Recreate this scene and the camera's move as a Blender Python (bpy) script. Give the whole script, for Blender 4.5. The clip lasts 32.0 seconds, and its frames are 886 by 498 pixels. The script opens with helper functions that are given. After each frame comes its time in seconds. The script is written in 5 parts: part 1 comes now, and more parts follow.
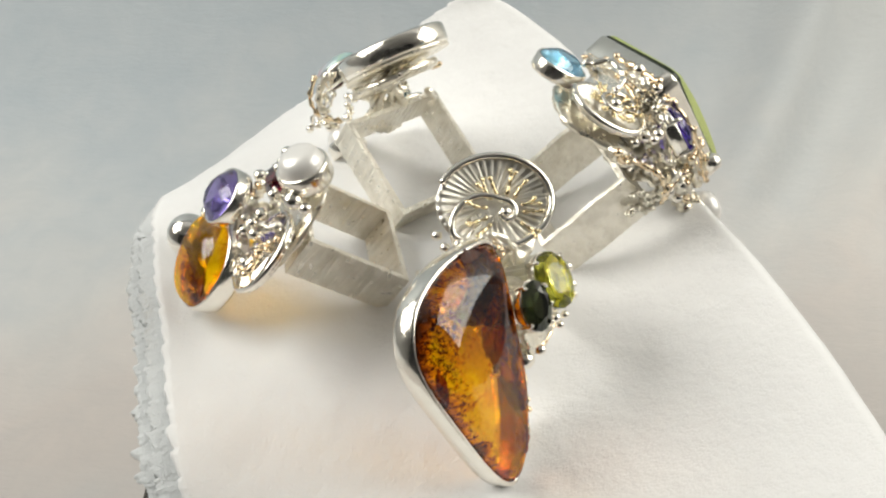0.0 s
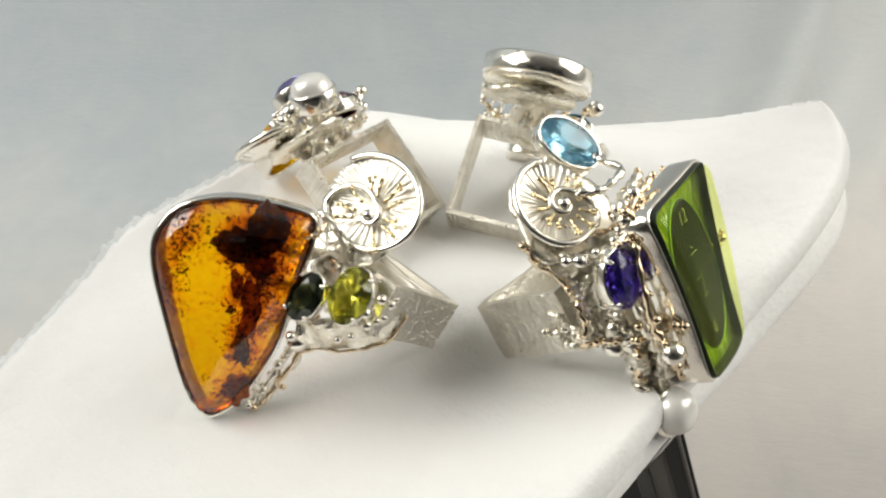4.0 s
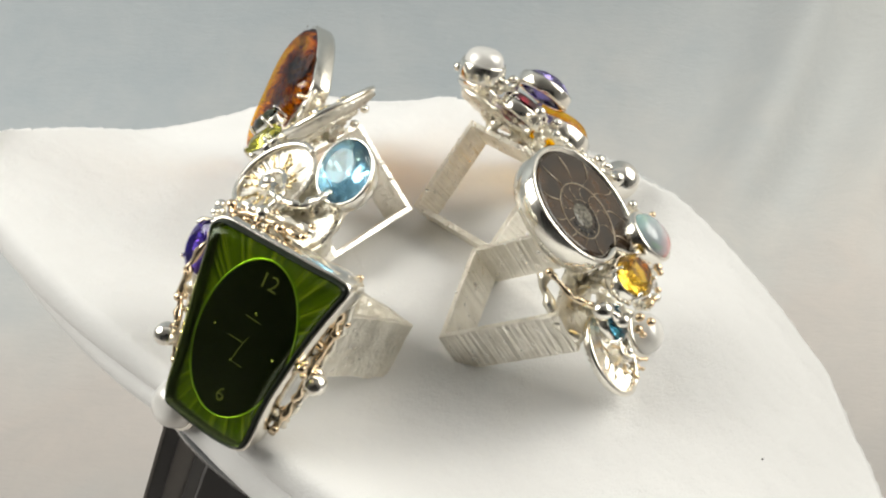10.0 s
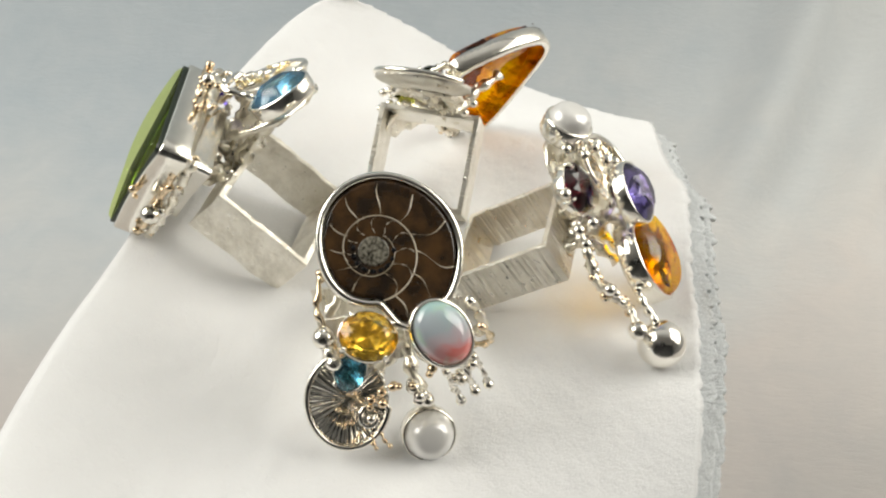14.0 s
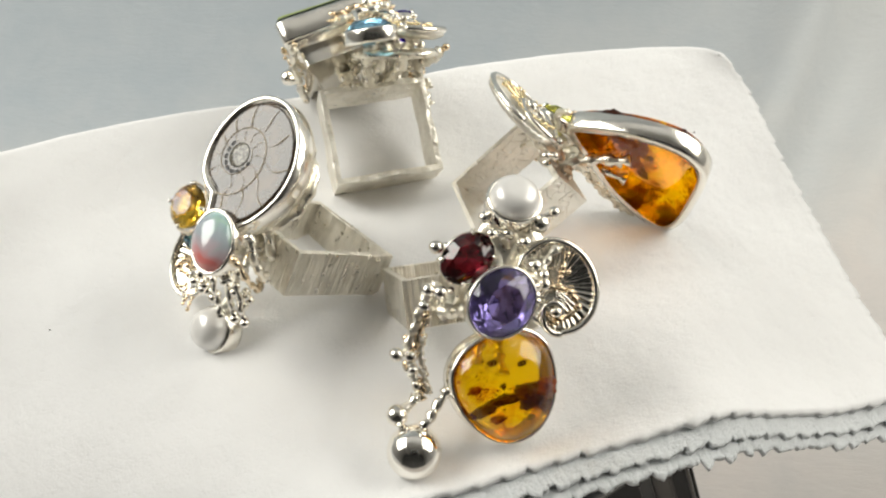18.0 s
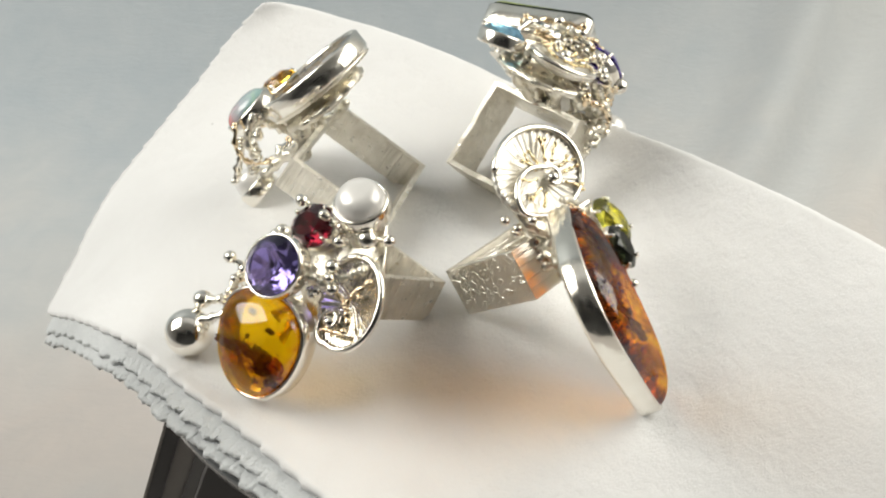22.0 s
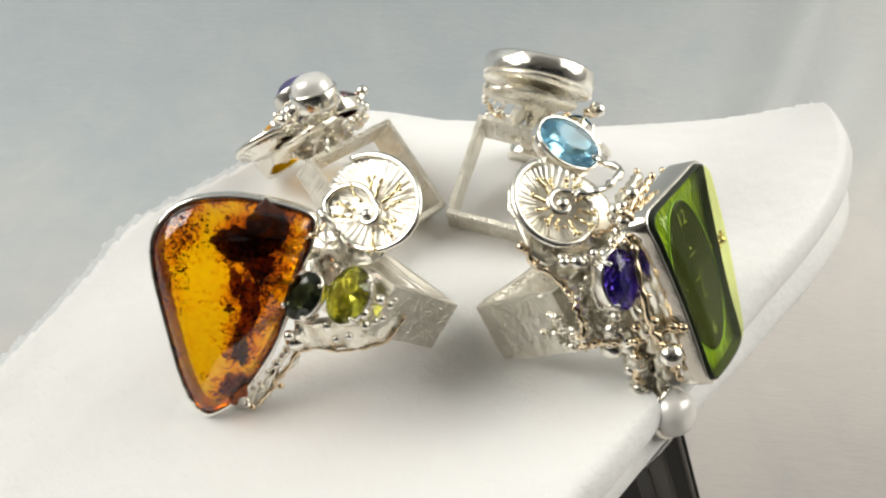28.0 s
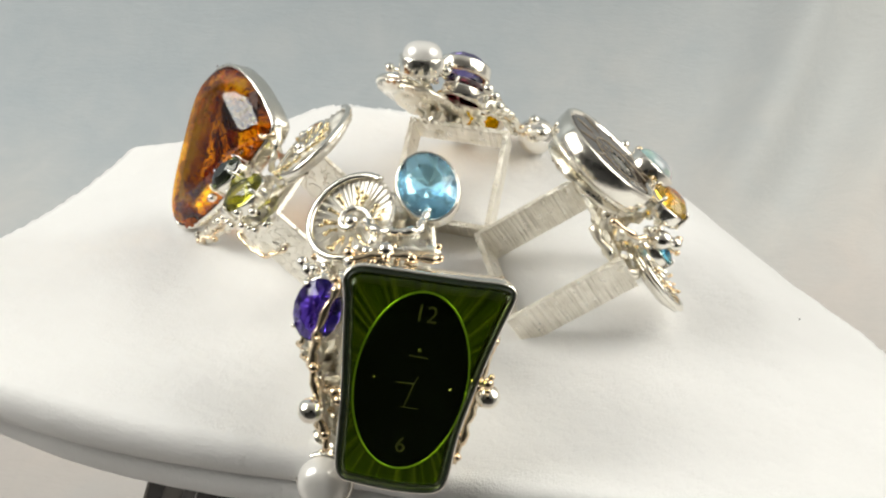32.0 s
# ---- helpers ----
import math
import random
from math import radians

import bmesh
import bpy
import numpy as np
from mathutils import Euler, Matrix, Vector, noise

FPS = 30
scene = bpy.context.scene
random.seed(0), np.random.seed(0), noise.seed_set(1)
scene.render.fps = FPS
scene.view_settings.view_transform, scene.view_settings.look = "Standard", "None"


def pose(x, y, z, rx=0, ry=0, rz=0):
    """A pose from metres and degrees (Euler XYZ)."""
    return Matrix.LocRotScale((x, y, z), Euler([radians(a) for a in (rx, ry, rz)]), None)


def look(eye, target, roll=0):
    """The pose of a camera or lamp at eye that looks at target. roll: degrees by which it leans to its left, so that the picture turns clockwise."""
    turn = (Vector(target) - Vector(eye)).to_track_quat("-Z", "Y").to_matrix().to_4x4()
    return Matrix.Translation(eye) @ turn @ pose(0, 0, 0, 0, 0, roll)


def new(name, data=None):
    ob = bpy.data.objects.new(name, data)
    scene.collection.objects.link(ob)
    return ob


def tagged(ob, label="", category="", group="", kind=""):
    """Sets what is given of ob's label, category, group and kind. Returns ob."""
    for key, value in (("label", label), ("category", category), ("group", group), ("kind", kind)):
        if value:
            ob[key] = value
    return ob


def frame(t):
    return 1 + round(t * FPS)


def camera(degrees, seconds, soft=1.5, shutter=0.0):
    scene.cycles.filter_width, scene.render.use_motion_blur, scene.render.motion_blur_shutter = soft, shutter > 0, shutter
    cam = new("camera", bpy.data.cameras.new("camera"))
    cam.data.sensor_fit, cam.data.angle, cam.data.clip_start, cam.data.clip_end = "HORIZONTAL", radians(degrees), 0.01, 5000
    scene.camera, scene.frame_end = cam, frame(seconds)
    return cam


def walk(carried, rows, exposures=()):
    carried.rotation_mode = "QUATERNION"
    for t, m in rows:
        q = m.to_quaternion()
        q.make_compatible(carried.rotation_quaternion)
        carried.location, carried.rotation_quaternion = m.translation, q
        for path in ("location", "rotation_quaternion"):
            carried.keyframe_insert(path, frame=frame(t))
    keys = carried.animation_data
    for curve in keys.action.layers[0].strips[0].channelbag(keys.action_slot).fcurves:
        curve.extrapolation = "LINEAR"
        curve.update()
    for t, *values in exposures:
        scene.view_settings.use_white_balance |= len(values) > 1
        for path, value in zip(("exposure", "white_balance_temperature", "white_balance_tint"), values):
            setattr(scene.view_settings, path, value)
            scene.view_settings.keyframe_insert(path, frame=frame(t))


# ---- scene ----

# The camera stands still before a small turntable; lengths in the plan are millimetres.
MM = 0.001
cam = camera(53.4, 32.0, 2.2)
STAND_POINT = Matrix(((0.99898, -0.04236, 0.01503, 0.00516),
                      (0.03907, 0.65320, -0.75618, -0.12683),
                      (0.02222, 0.75601, 0.65419, 0.11320),
                      (0, 0, 0, 1)))
walk(cam, [(0.0, STAND_POINT), (32.0, STAND_POINT)])

# Turn of the table, in degrees, every half second.
SPIN = [0.0, 5.9, 12.4, 19.8, 27.5, 35.0, 42.3, 49.8, 57.5, 65.2, 72.8, 80.1, 87.1, 94.1, 101.4, 108.7, 116.2, 123.3, 130.6, 137.8,
        145.3, 152.8, 160.4, 168.0, 175.9, 183.8, 191.7, 198.8, 206.2, 213.8, 221.6, 229.4, 237.1, 244.7, 252.5, 260.6, 268.0, 275.1, 282.8, 290.1,
        297.7, 305.1, 312.2, 319.4, 327.1, 334.8, 342.4, 350.0, 357.5, 365.1, 372.7, 380.4, 388.1, 395.8, 403.3, 410.7, 418.0, 425.1, 432.4, 439.7,
        447.0, 454.4, 461.8, 469.2, 476.5]
TURNING = []

# ---- light ----
world = bpy.data.worlds.new("studio")
scene.world = world
world.use_nodes = True
world.node_tree.nodes["Background"].inputs[0].default_value = (0.80, 0.82, 0.85, 1)
world.node_tree.nodes["Background"].inputs[1].default_value = 0.10


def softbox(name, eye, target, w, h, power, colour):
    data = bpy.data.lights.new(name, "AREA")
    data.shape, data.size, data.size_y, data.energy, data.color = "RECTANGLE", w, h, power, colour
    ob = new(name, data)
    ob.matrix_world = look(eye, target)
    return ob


softbox("softbox_lamp", (0.54, 0.10, 0.39), (0, 0, 0), 0.55, 0.50, 4.05, (1.0, 0.978, 0.890))
softbox("softbox_lamp", (-0.52, 0.02, 0.42), (0, 0, 0), 0.42, 0.42, 4.05, (1.0, 0.982, 0.905))
# Added fill lamp, out of view; it brightens the ceiling for soft bounce.
softbox("ceiling_bounce_fill", (0.1, 0.95, -0.5), (0.1, 0.30, 1.5), 0.5, 0.5, 24.0, (0.97, 0.975, 0.95))
scene.view_settings.exposure = 0.0


# ---- materials ----
class Nodes:
    """A small node-material writer."""

    def __init__(self, name):
        self.mat = bpy.data.materials.new(name)
        self.mat.use_nodes = True
        self.tree = self.mat.node_tree
        self.bsdf = self.tree.nodes["Principled BSDF"]
        self.out = self.tree.nodes["Material Output"]

    def add(self, kind, links=(), **values):
        n = self.tree.nodes.new(kind)
        for k, v in values.items():
            if k in n.inputs:
                n.inputs[k].default_value = v
            else:
                setattr(n, k, v)
        for key, sock in dict(links).items():
            self.tree.links.new(sock, n.inputs[key])
        return n

    def link(self, a, b):
        self.tree.links.new(a, b)

    def put(self, **values):
        for k, v in values.items():
            self.bsdf.inputs[k.replace("_", " ")].default_value = v
        return self

    def coords(self, kind="Object"):
        return self.add("ShaderNodeTexCoord").outputs[kind]

    def noise(self, scale, detail=4.0, rough=0.55, vec=None, dist=0.0):
        n = self.add("ShaderNodeTexNoise", Scale=scale, Detail=detail, Roughness=rough, Distortion=dist)
        self.link(vec if vec is not None else self.coords(), n.inputs["Vector"])
        return n.outputs["Fac"]

    def ramp(self, fac, stops, mode="LINEAR"):
        n = self.add("ShaderNodeValToRGB")
        n.color_ramp.interpolation = mode
        els = n.color_ramp.elements
        while len(els) < len(stops):
            els.new(0.5)
        for e, (p, c) in zip(els, stops):
            e.position, e.color = p, (*c, 1) if len(c) == 3 else c
        self.link(fac, n.inputs[0])
        return n.outputs[0]

    def grey(self, fac, a, b, lo=0.0, hi=1.0):
        n = self.add("ShaderNodeMapRange")
        for k, v in zip(("From Min", "From Max", "To Min", "To Max"), (lo, hi, a, b)):
            n.inputs[k].default_value = v
        self.link(fac, n.inputs["Value"])
        return n.outputs[0]

    def bump(self, height, strength, distance, target=None):
        n = self.add("ShaderNodeBump", Strength=strength, Distance=distance)
        self.link(height, n.inputs["Height"])
        self.link(n.outputs[0], (target or self.bsdf).inputs["Normal"])
        return n


def metal(name, colour, dark, rough, grain=900.0, relief=0.00006, second=None):
    m = Nodes(name)
    m.put(Metallic=1.0)
    big = m.noise(260.0, 3.0)
    m.link(m.ramp(big, [(0.3, dark), (0.6, colour)]), m.bsdf.inputs["Base Color"])
    m.link(m.grey(m.noise(grain, 4.0), rough * 0.6, rough * 1.5, 0.3, 0.7), m.bsdf.inputs["Roughness"])
    if second:
        vec = m.add("ShaderNodeMapping", Scale=second)
        m.link(m.coords(), vec.inputs["Vector"])
        m.bump(m.noise(1000.0, 3.0, vec=vec.outputs[0]), 0.9, relief)
    else:
        m.bump(m.noise(grain * 0.6, 5.0), 0.9, relief)
    return m.mat


def etched(name):
    """Silver scored all over with short crossing strokes."""
    m = Nodes(name)
    m.put(Metallic=1.0)
    m.link(m.ramp(m.noise(260.0, 3.0), [(0.3, (0.84, 0.80, 0.71)), (0.6, (0.95, 0.91, 0.83))]), m.bsdf.inputs["Base Color"])
    m.link(m.grey(m.noise(700.0, 4.0), 0.26, 0.46, 0.3, 0.7), m.bsdf.inputs["Roughness"])
    total = None
    for k, turn in enumerate((0.4, 1.5, 2.5)):
        vec = m.add("ShaderNodeMapping", Location=(k * 0.37, 0.2 * k, 0.1), Rotation=(0.3 * turn, turn, 0.5 * turn), Scale=(0.13, 1.7, 1.7))
        m.link(m.coords(), vec.inputs["Vector"])
        line = m.grey(m.noise(330.0, 1.0, 0.4, vec.outputs[0]), 0.0, 1.0, 0.58, 0.62)
        if total is None:
            total = line
        else:
            mx = m.add("ShaderNodeMath", operation="MAXIMUM")
            m.link(total, mx.inputs[0])
            m.link(line, mx.inputs[1])
            total = mx.outputs[0]
    m.bump(total, 0.8, 0.00035)
    return m.mat


SILVER = metal("polished_silver", (0.97, 0.935, 0.86), (0.91, 0.87, 0.785), 0.17)
MIRROR_SILVER = metal("mirror_silver", (0.96, 0.93, 0.87), (0.93, 0.89, 0.82), 0.13, 500.0, 0.00002)
CAST_SILVER = metal("cast_silver", (0.98, 0.935, 0.83), (0.90, 0.84, 0.71), 0.31, 700.0, 0.0002)
LINED_SILVER = metal("line_brushed_silver", (0.95, 0.91, 0.82), (0.80, 0.755, 0.66), 0.36, 600.0, 0.0011, (1.3, 1.3, 0.06))
ETCHED_SILVER = etched("etched_silver")
REED_SILVER = metal("reticulated_silver", (0.95, 0.91, 0.82), (0.78, 0.735, 0.64), 0.40, 800.0, 0.0009)
MATTE_SILVER = metal("satin_silver", (0.86, 0.83, 0.76), (0.76, 0.72, 0.64), 0.42, 700.0, 0.00012)
GOLD = metal("rose_gold", (0.95, 0.80, 0.58), (0.84, 0.64, 0.42), 0.16, 700.0, 0.00008)
STEM_GOLD = metal("yellow_gold", (0.95, 0.82, 0.53), (0.84, 0.67, 0.38), 0.18, 700.0, 0.00008)


def amber_stuff(name, blots, clear, bright, deep, seed, grain=1.0, back=0.0, girdle=0.0):
    """Amber: clear resin that tints the light through it, with brown clouds and flecks of bark; blots are (x, y,
    radius, strength) in mm; girdle paints in the darkening of long light paths near the rim.
    """
    m = Nodes(name)
    flat = m.add("ShaderNodeMapping", Location=(seed, seed * 0.7, 0.0), Scale=(1, 1, 0.25))
    m.link(m.coords(), flat.inputs["Vector"])
    warp = m.add("ShaderNodeTexNoise", Scale=330.0, Detail=5.0, Roughness=0.65)
    m.link(flat.outputs[0], warp.inputs["Vector"])
    shift = m.add("ShaderNodeVectorMath", operation="MULTIPLY_ADD")
    m.link(warp.outputs["Color"], shift.inputs[0])
    shift.inputs[1].default_value = (0.0034, 0.0034, 0.0)
    level = m.add("ShaderNodeMapping", Location=(-0.0017, -0.0017, 0), Scale=(1, 1, 0))
    m.link(m.coords(), level.inputs["Vector"])
    m.link(level.outputs[0], shift.inputs[2])
    field = None
    for x, y, r, strength in blots:
        d = m.add("ShaderNodeVectorMath", operation="DISTANCE")
        m.link(shift.outputs[0], d.inputs[0])
        d.inputs[1].default_value = (x * MM, y * MM, 0)
        v = m.grey(d.outputs["Value"], strength, 0.0, r * MM * 0.45, r * MM)
        if field is None:
            field = v
        else:
            mx = m.add("ShaderNodeMath", operation="MAXIMUM")
            m.link(field, mx.inputs[0])
            m.link(v, mx.inputs[1])
            field = mx.outputs[0]
    flecks = m.grey(m.noise(1500.0, 4.0, 0.75, flat.outputs[0], 0.5), -0.14 * grain, 0.85 * grain, 0.50, 0.62)
    cloud = m.grey(m.noise(240.0, 5.0, 0.6, flat.outputs[0], 0.5), -0.34 * grain, 0.46 * grain, 0.36, 0.70)
    total = field
    for f in (flecks, cloud):
        ad = m.add("ShaderNodeMath", operation="ADD")
        m.link(total, ad.inputs[0])
        m.link(f, ad.inputs[1])
        total = ad.outputs[0]
    depth = m.add("ShaderNodeSeparateXYZ")
    m.link(m.coords(), depth.inputs[0])
    # Edge-on darkening put into the colour: deeper tone low on the dome.
    skin = m.add("ShaderNodeMath", operation="ADD")
    m.link(total, skin.inputs[0])
    m.link(m.grey(depth.outputs["Z"], girdle, 0.0, 0.0006, 0.0026), skin.inputs[1])
    total = skin.outputs[0]
    keep = m.add("ShaderNodeMath", operation="MULTIPLY")
    m.link(total, keep.inputs[0])
    m.link(m.grey(depth.outputs["Z"], back, 1.0, -0.0008, -0.0001), keep.inputs[1])
    total = keep.outputs[0]
    colour = m.ramp(total, [(0.0, bright), (0.18, bright), (0.38, deep), (0.54, (0.52, 0.12, 0.008)), (0.72, (0.16, 0.024, 0.004)), (0.95, (0.035, 0.007, 0.003))])
    m.link(colour, m.bsdf.inputs["Base Color"])
    m.put(Roughness=0.02, IOR=1.54)
    m.bsdf.inputs["Transmission Weight"].default_value = 1.0
    glow = m.add("ShaderNodeBsdfTranslucent")
    m.link(colour, glow.inputs["Color"])
    body = m.add("ShaderNodeMixShader", Fac=0.5)
    m.link(m.bsdf.outputs[0], body.inputs[1])
    m.link(glow.outputs[0], body.inputs[2])
    through_light = m.add("ShaderNodeBsdfTransparent")
    paler = m.add("ShaderNodeGamma", Gamma=0.66)
    m.link(colour, paler.inputs["Color"])
    m.link(paler.outputs[0], through_light.inputs["Color"])
    mix = m.add("ShaderNodeMixShader", Fac=clear)
    m.link(body.outputs[0], mix.inputs[1])
    m.link(through_light.outputs[0], mix.inputs[2])
    polish = m.add("ShaderNodeBsdfGlossy", Color=(1, 1, 1, 1), Roughness=0.03)
    skin_gloss = m.add("ShaderNodeMixShader")
    edge_gloss = m.add("ShaderNodeMath", operation="MINIMUM")
    m.link(m.add("ShaderNodeFresnel", IOR=1.54).outputs[0], edge_gloss.inputs[0])
    edge_gloss.inputs[1].default_value = 0.10
    m.link(edge_gloss.outputs[0], skin_gloss.inputs[0])
    m.link(mix.outputs[0], skin_gloss.inputs[1])
    m.link(polish.outputs[0], skin_gloss.inputs[2])
    m.link(skin_gloss.outputs[0], m.out.inputs["Surface"])
    return m.mat


# reddish rim of the amber, part own colour, part edge-on darkening painted in: (x, y, radius, strength)
AMBER_RIM = [(-10.6, 10.0, 2.6, 0.52), (-11.2, 3.0, 2.6, 0.55), (-10.0, -4.0, 2.4, 0.55), (-8.4, -10.0, 2.4, 0.52), (-6.4, -16.0, 2.4, 0.52), (-2.6, -19.4, 2.6, 0.55), (2.4, -16.6, 2.6, 0.5),
              (6.8, -10.6, 2.6, 0.52), (9.4, -4.4, 2.6, 0.52), (12.0, 3.6, 2.6, 0.5), (14.0, 11.0, 2.8, 0.5), (6.0, 15.6, 2.4, 0.45), (-1.0, 15.8, 2.4, 0.45), (-6.6, 14.6, 2.6, 0.5)]
AMBER = amber_stuff("honey_amber", [(3.4, 9.2, 6.0, 0.66), (7.5, 11.2, 5.0, 0.64), (6.4, 5.4, 5.2, 0.70), (-6.5, 11.0, 4.6, 0.52), (4.4, 1.4, 5.0, 0.66), (4.0, -3.4, 4.2, 0.64), (6.6, -1.0, 3.6, 0.6), (3.2, -8.0, 4.0, 0.58), (1.8, -14.6, 4.4, 0.60),
                                    (-8.6, 0.0, 3.0, 0.45), (-8.4, 6.5, 3.4, 0.48), (12.0, 8.5, 3.6, 0.4), (9.3, 2.0, 3.2, 0.5)] + AMBER_RIM,
                    0.86, (0.99, 0.63, 0.008), (0.93, 0.33, 0.003), 0.085, 0.60, 0.30, 0.62)
AMBER_YELLOW = amber_stuff("lemon_amber", [(-3.0, -1.6, 3.2, 0.4), (0.6, -1.2, 3.0, 0.45), (4.2, -1.4, 3.4, 0.5), (-5.0, 1.4, 2.4, 0.45), (5.0, -4.0, 2.4, 0.45), (-3.0, -3.9, 2.2, 0.4)],
                           0.84, (0.99, 0.68, 0.010), (0.95, 0.40, 0.004), 0.041, 0.34, 0.1, 0.50)


def gem_stuff(name, colour, ior=1.6, clear=0.05, rough=0.0):
    m = Nodes(name)
    m.put(Base_Color=(*colour, 1), Roughness=rough, IOR=ior)
    m.bsdf.inputs["Transmission Weight"].default_value = 1.0
    thin = m.add("ShaderNodeBsdfTransparent", Color=(*colour, 1))
    mix = m.add("ShaderNodeMixShader", Fac=clear)
    m.link(m.bsdf.outputs[0], mix.inputs[1])
    m.link(thin.outputs[0], mix.inputs[2])
    m.link(mix.outputs[0], m.out.inputs["Surface"])
    return m.mat


TOPAZ = gem_stuff("swiss_blue_topaz", (0.40, 0.77, 1.0), 1.62, 0.14)
LONDON = gem_stuff("london_blue_topaz", (0.12, 0.42, 0.58))
TANZ = gem_stuff("violet_amethyst", (0.13, 0.07, 0.70))
AMETHYST = gem_stuff("lilac_amethyst", (0.26, 0.21, 0.54))
GARNET = gem_stuff("garnet", (0.13, 0.008, 0.016), 1.75)
PERIDOT = gem_stuff("peridot", (0.90, 0.88, 0.11), 1.66)
TOURMALINE = gem_stuff("green_tourmaline", (0.08, 0.10, 0.045), 1.64, 0.06)
CITRINE = gem_stuff("citrine", (1.0, 0.63, 0.07), 1.55)


def pearl_stuff(name, colour, rough):
    """Nacre: a satin lustre under a thin clear skin."""
    m = Nodes(name)
    m.link(m.ramp(m.noise(300.0, 3.0), [(0.3, tuple(c * 0.93 for c in colour)), (0.7, colour)]), m.bsdf.inputs["Base Color"])
    m.put(Roughness=rough, Metallic=0.22, Coat_Weight=0.7, Coat_Roughness=0.16)
    return m.mat


PEARL = pearl_stuff("white_pearl", (0.85, 0.83, 0.80), 0.30)


def opal_stuff():
    """Milky opal: blue-grey above, pink-red below, with a green flash."""
    m = Nodes("fire_opal")
    axis = m.add("ShaderNodeVectorMath", operation="DOT_PRODUCT")
    m.link(m.coords(), axis.inputs[0])
    axis.inputs[1].default_value = (91.4, -40.7, 0.0)
    wave = m.add("ShaderNodeMath", operation="MULTIPLY_ADD")
    m.link(m.noise(190.0, 2.0, 0.5, dist=0.4), wave.inputs[0])
    wave.inputs[1].default_value = 0.75
    m.link(axis.outputs["Value"], wave.inputs[2])
    base = m.ramp(wave.outputs[0], [(0.0, (0.72, 0.22, 0.20)), (0.10, (0.66, 0.34, 0.34)), (0.24, (0.56, 0.46, 0.49)), (0.46, (0.44, 0.49, 0.53)), (0.90, (0.36, 0.53, 0.52))], "EASE")
    flash = m.grey(m.noise(260.0, 1.5, 0.4, dist=1.0), 0.0, 0.6, 0.54, 0.70)
    mix = m.add("ShaderNodeMix", data_type="RGBA")
    m.link(flash, mix.inputs[0])
    m.link(base, mix.inputs[6])
    mix.inputs[7].default_value = (0.42, 0.62, 0.44, 1)
    m.link(mix.outputs[2], m.bsdf.inputs["Base Color"])
    m.put(Roughness=0.06, Coat_Weight=0.8, Coat_Roughness=0.02)
    m.bsdf.inputs["Subsurface Weight"].default_value = 0.2
    m.bsdf.inputs["Subsurface Radius"].default_value = (0.001, 0.0008, 0.0008)
    return m.mat


OPAL = opal_stuff()


def plain(name, colour, rough, colour2=None, scale=300.0, coat=0.0, metallic=0.0, relief=0.0, ior=1.5):
    m = Nodes(name)
    c2 = colour2 or tuple(c * 0.85 for c in colour)
    m.link(m.ramp(m.noise(scale, 5.0), [(0.35, c2), (0.65, colour)]), m.bsdf.inputs["Base Color"])
    m.put(Roughness=rough, Coat_Weight=coat, Coat_Roughness=0.02, Metallic=metallic, IOR=ior)
    if relief:
        m.bump(m.noise(scale * 4.0, 5.0), 0.6, relief)
    return m.mat


FOSSIL = plain("polished_fossil", (0.075, 0.038, 0.014), 0.085, (0.010, 0.007, 0.005), 260.0, ior=1.58)
SUTURE = plain("calcite_seam", (0.56, 0.48, 0.36), 0.11, (0.26, 0.21, 0.14), 420.0, ior=1.62)
CORE = plain("crystal_core", (0.26, 0.24, 0.19), 0.15, (0.012, 0.010, 0.008), 1900.0)
BLACK_GLOSS = plain("black_gloss_plastic", (0.010, 0.010, 0.011), 0.16, (0.005, 0.005, 0.006), 60.0, ior=1.35)
GREY_STRIP = plain("grey_strip", (0.12, 0.11, 0.095), 0.3, (0.10, 0.09, 0.08), 60.0)
SMOKE_PANEL = plain("smoke_grey_panel", (0.05, 0.05, 0.05), 0.15, (0.035, 0.035, 0.035), 60.0)
DIAL_BLACK = plain("black_dial", (0.0012, 0.0022, 0.0012), 0.3, (0.0008, 0.0012, 0.0008), 300.0, ior=1.05)
DIAL_MARK = plain("pale_foil_print", (0.62, 0.66, 0.44), 0.25, (0.52, 0.56, 0.36), 500.0, 0.0, 0.96)
RIM_GREEN = plain("green_foil_rim", (0.44, 0.74, 0.08), 0.2, (0.32, 0.56, 0.05), 500.0, 0.0, 0.6)
GLASS_EDGE_DARK = plain("dark_green_glass_edge", (0.008, 0.018, 0.005), 0.4, (0.005, 0.010, 0.003), 300.0)
BARK = plain("bark_inclusion", (0.085, 0.019, 0.005), 0.6, (0.024, 0.006, 0.003), 900.0)
RUST = plain("rusty_inclusion", (0.40, 0.095, 0.010), 0.6, (0.13, 0.026, 0.005), 900.0)
LINT = plain("dark_lint", (0.05, 0.045, 0.04), 0.9, (0.03, 0.03, 0.03), 900.0)


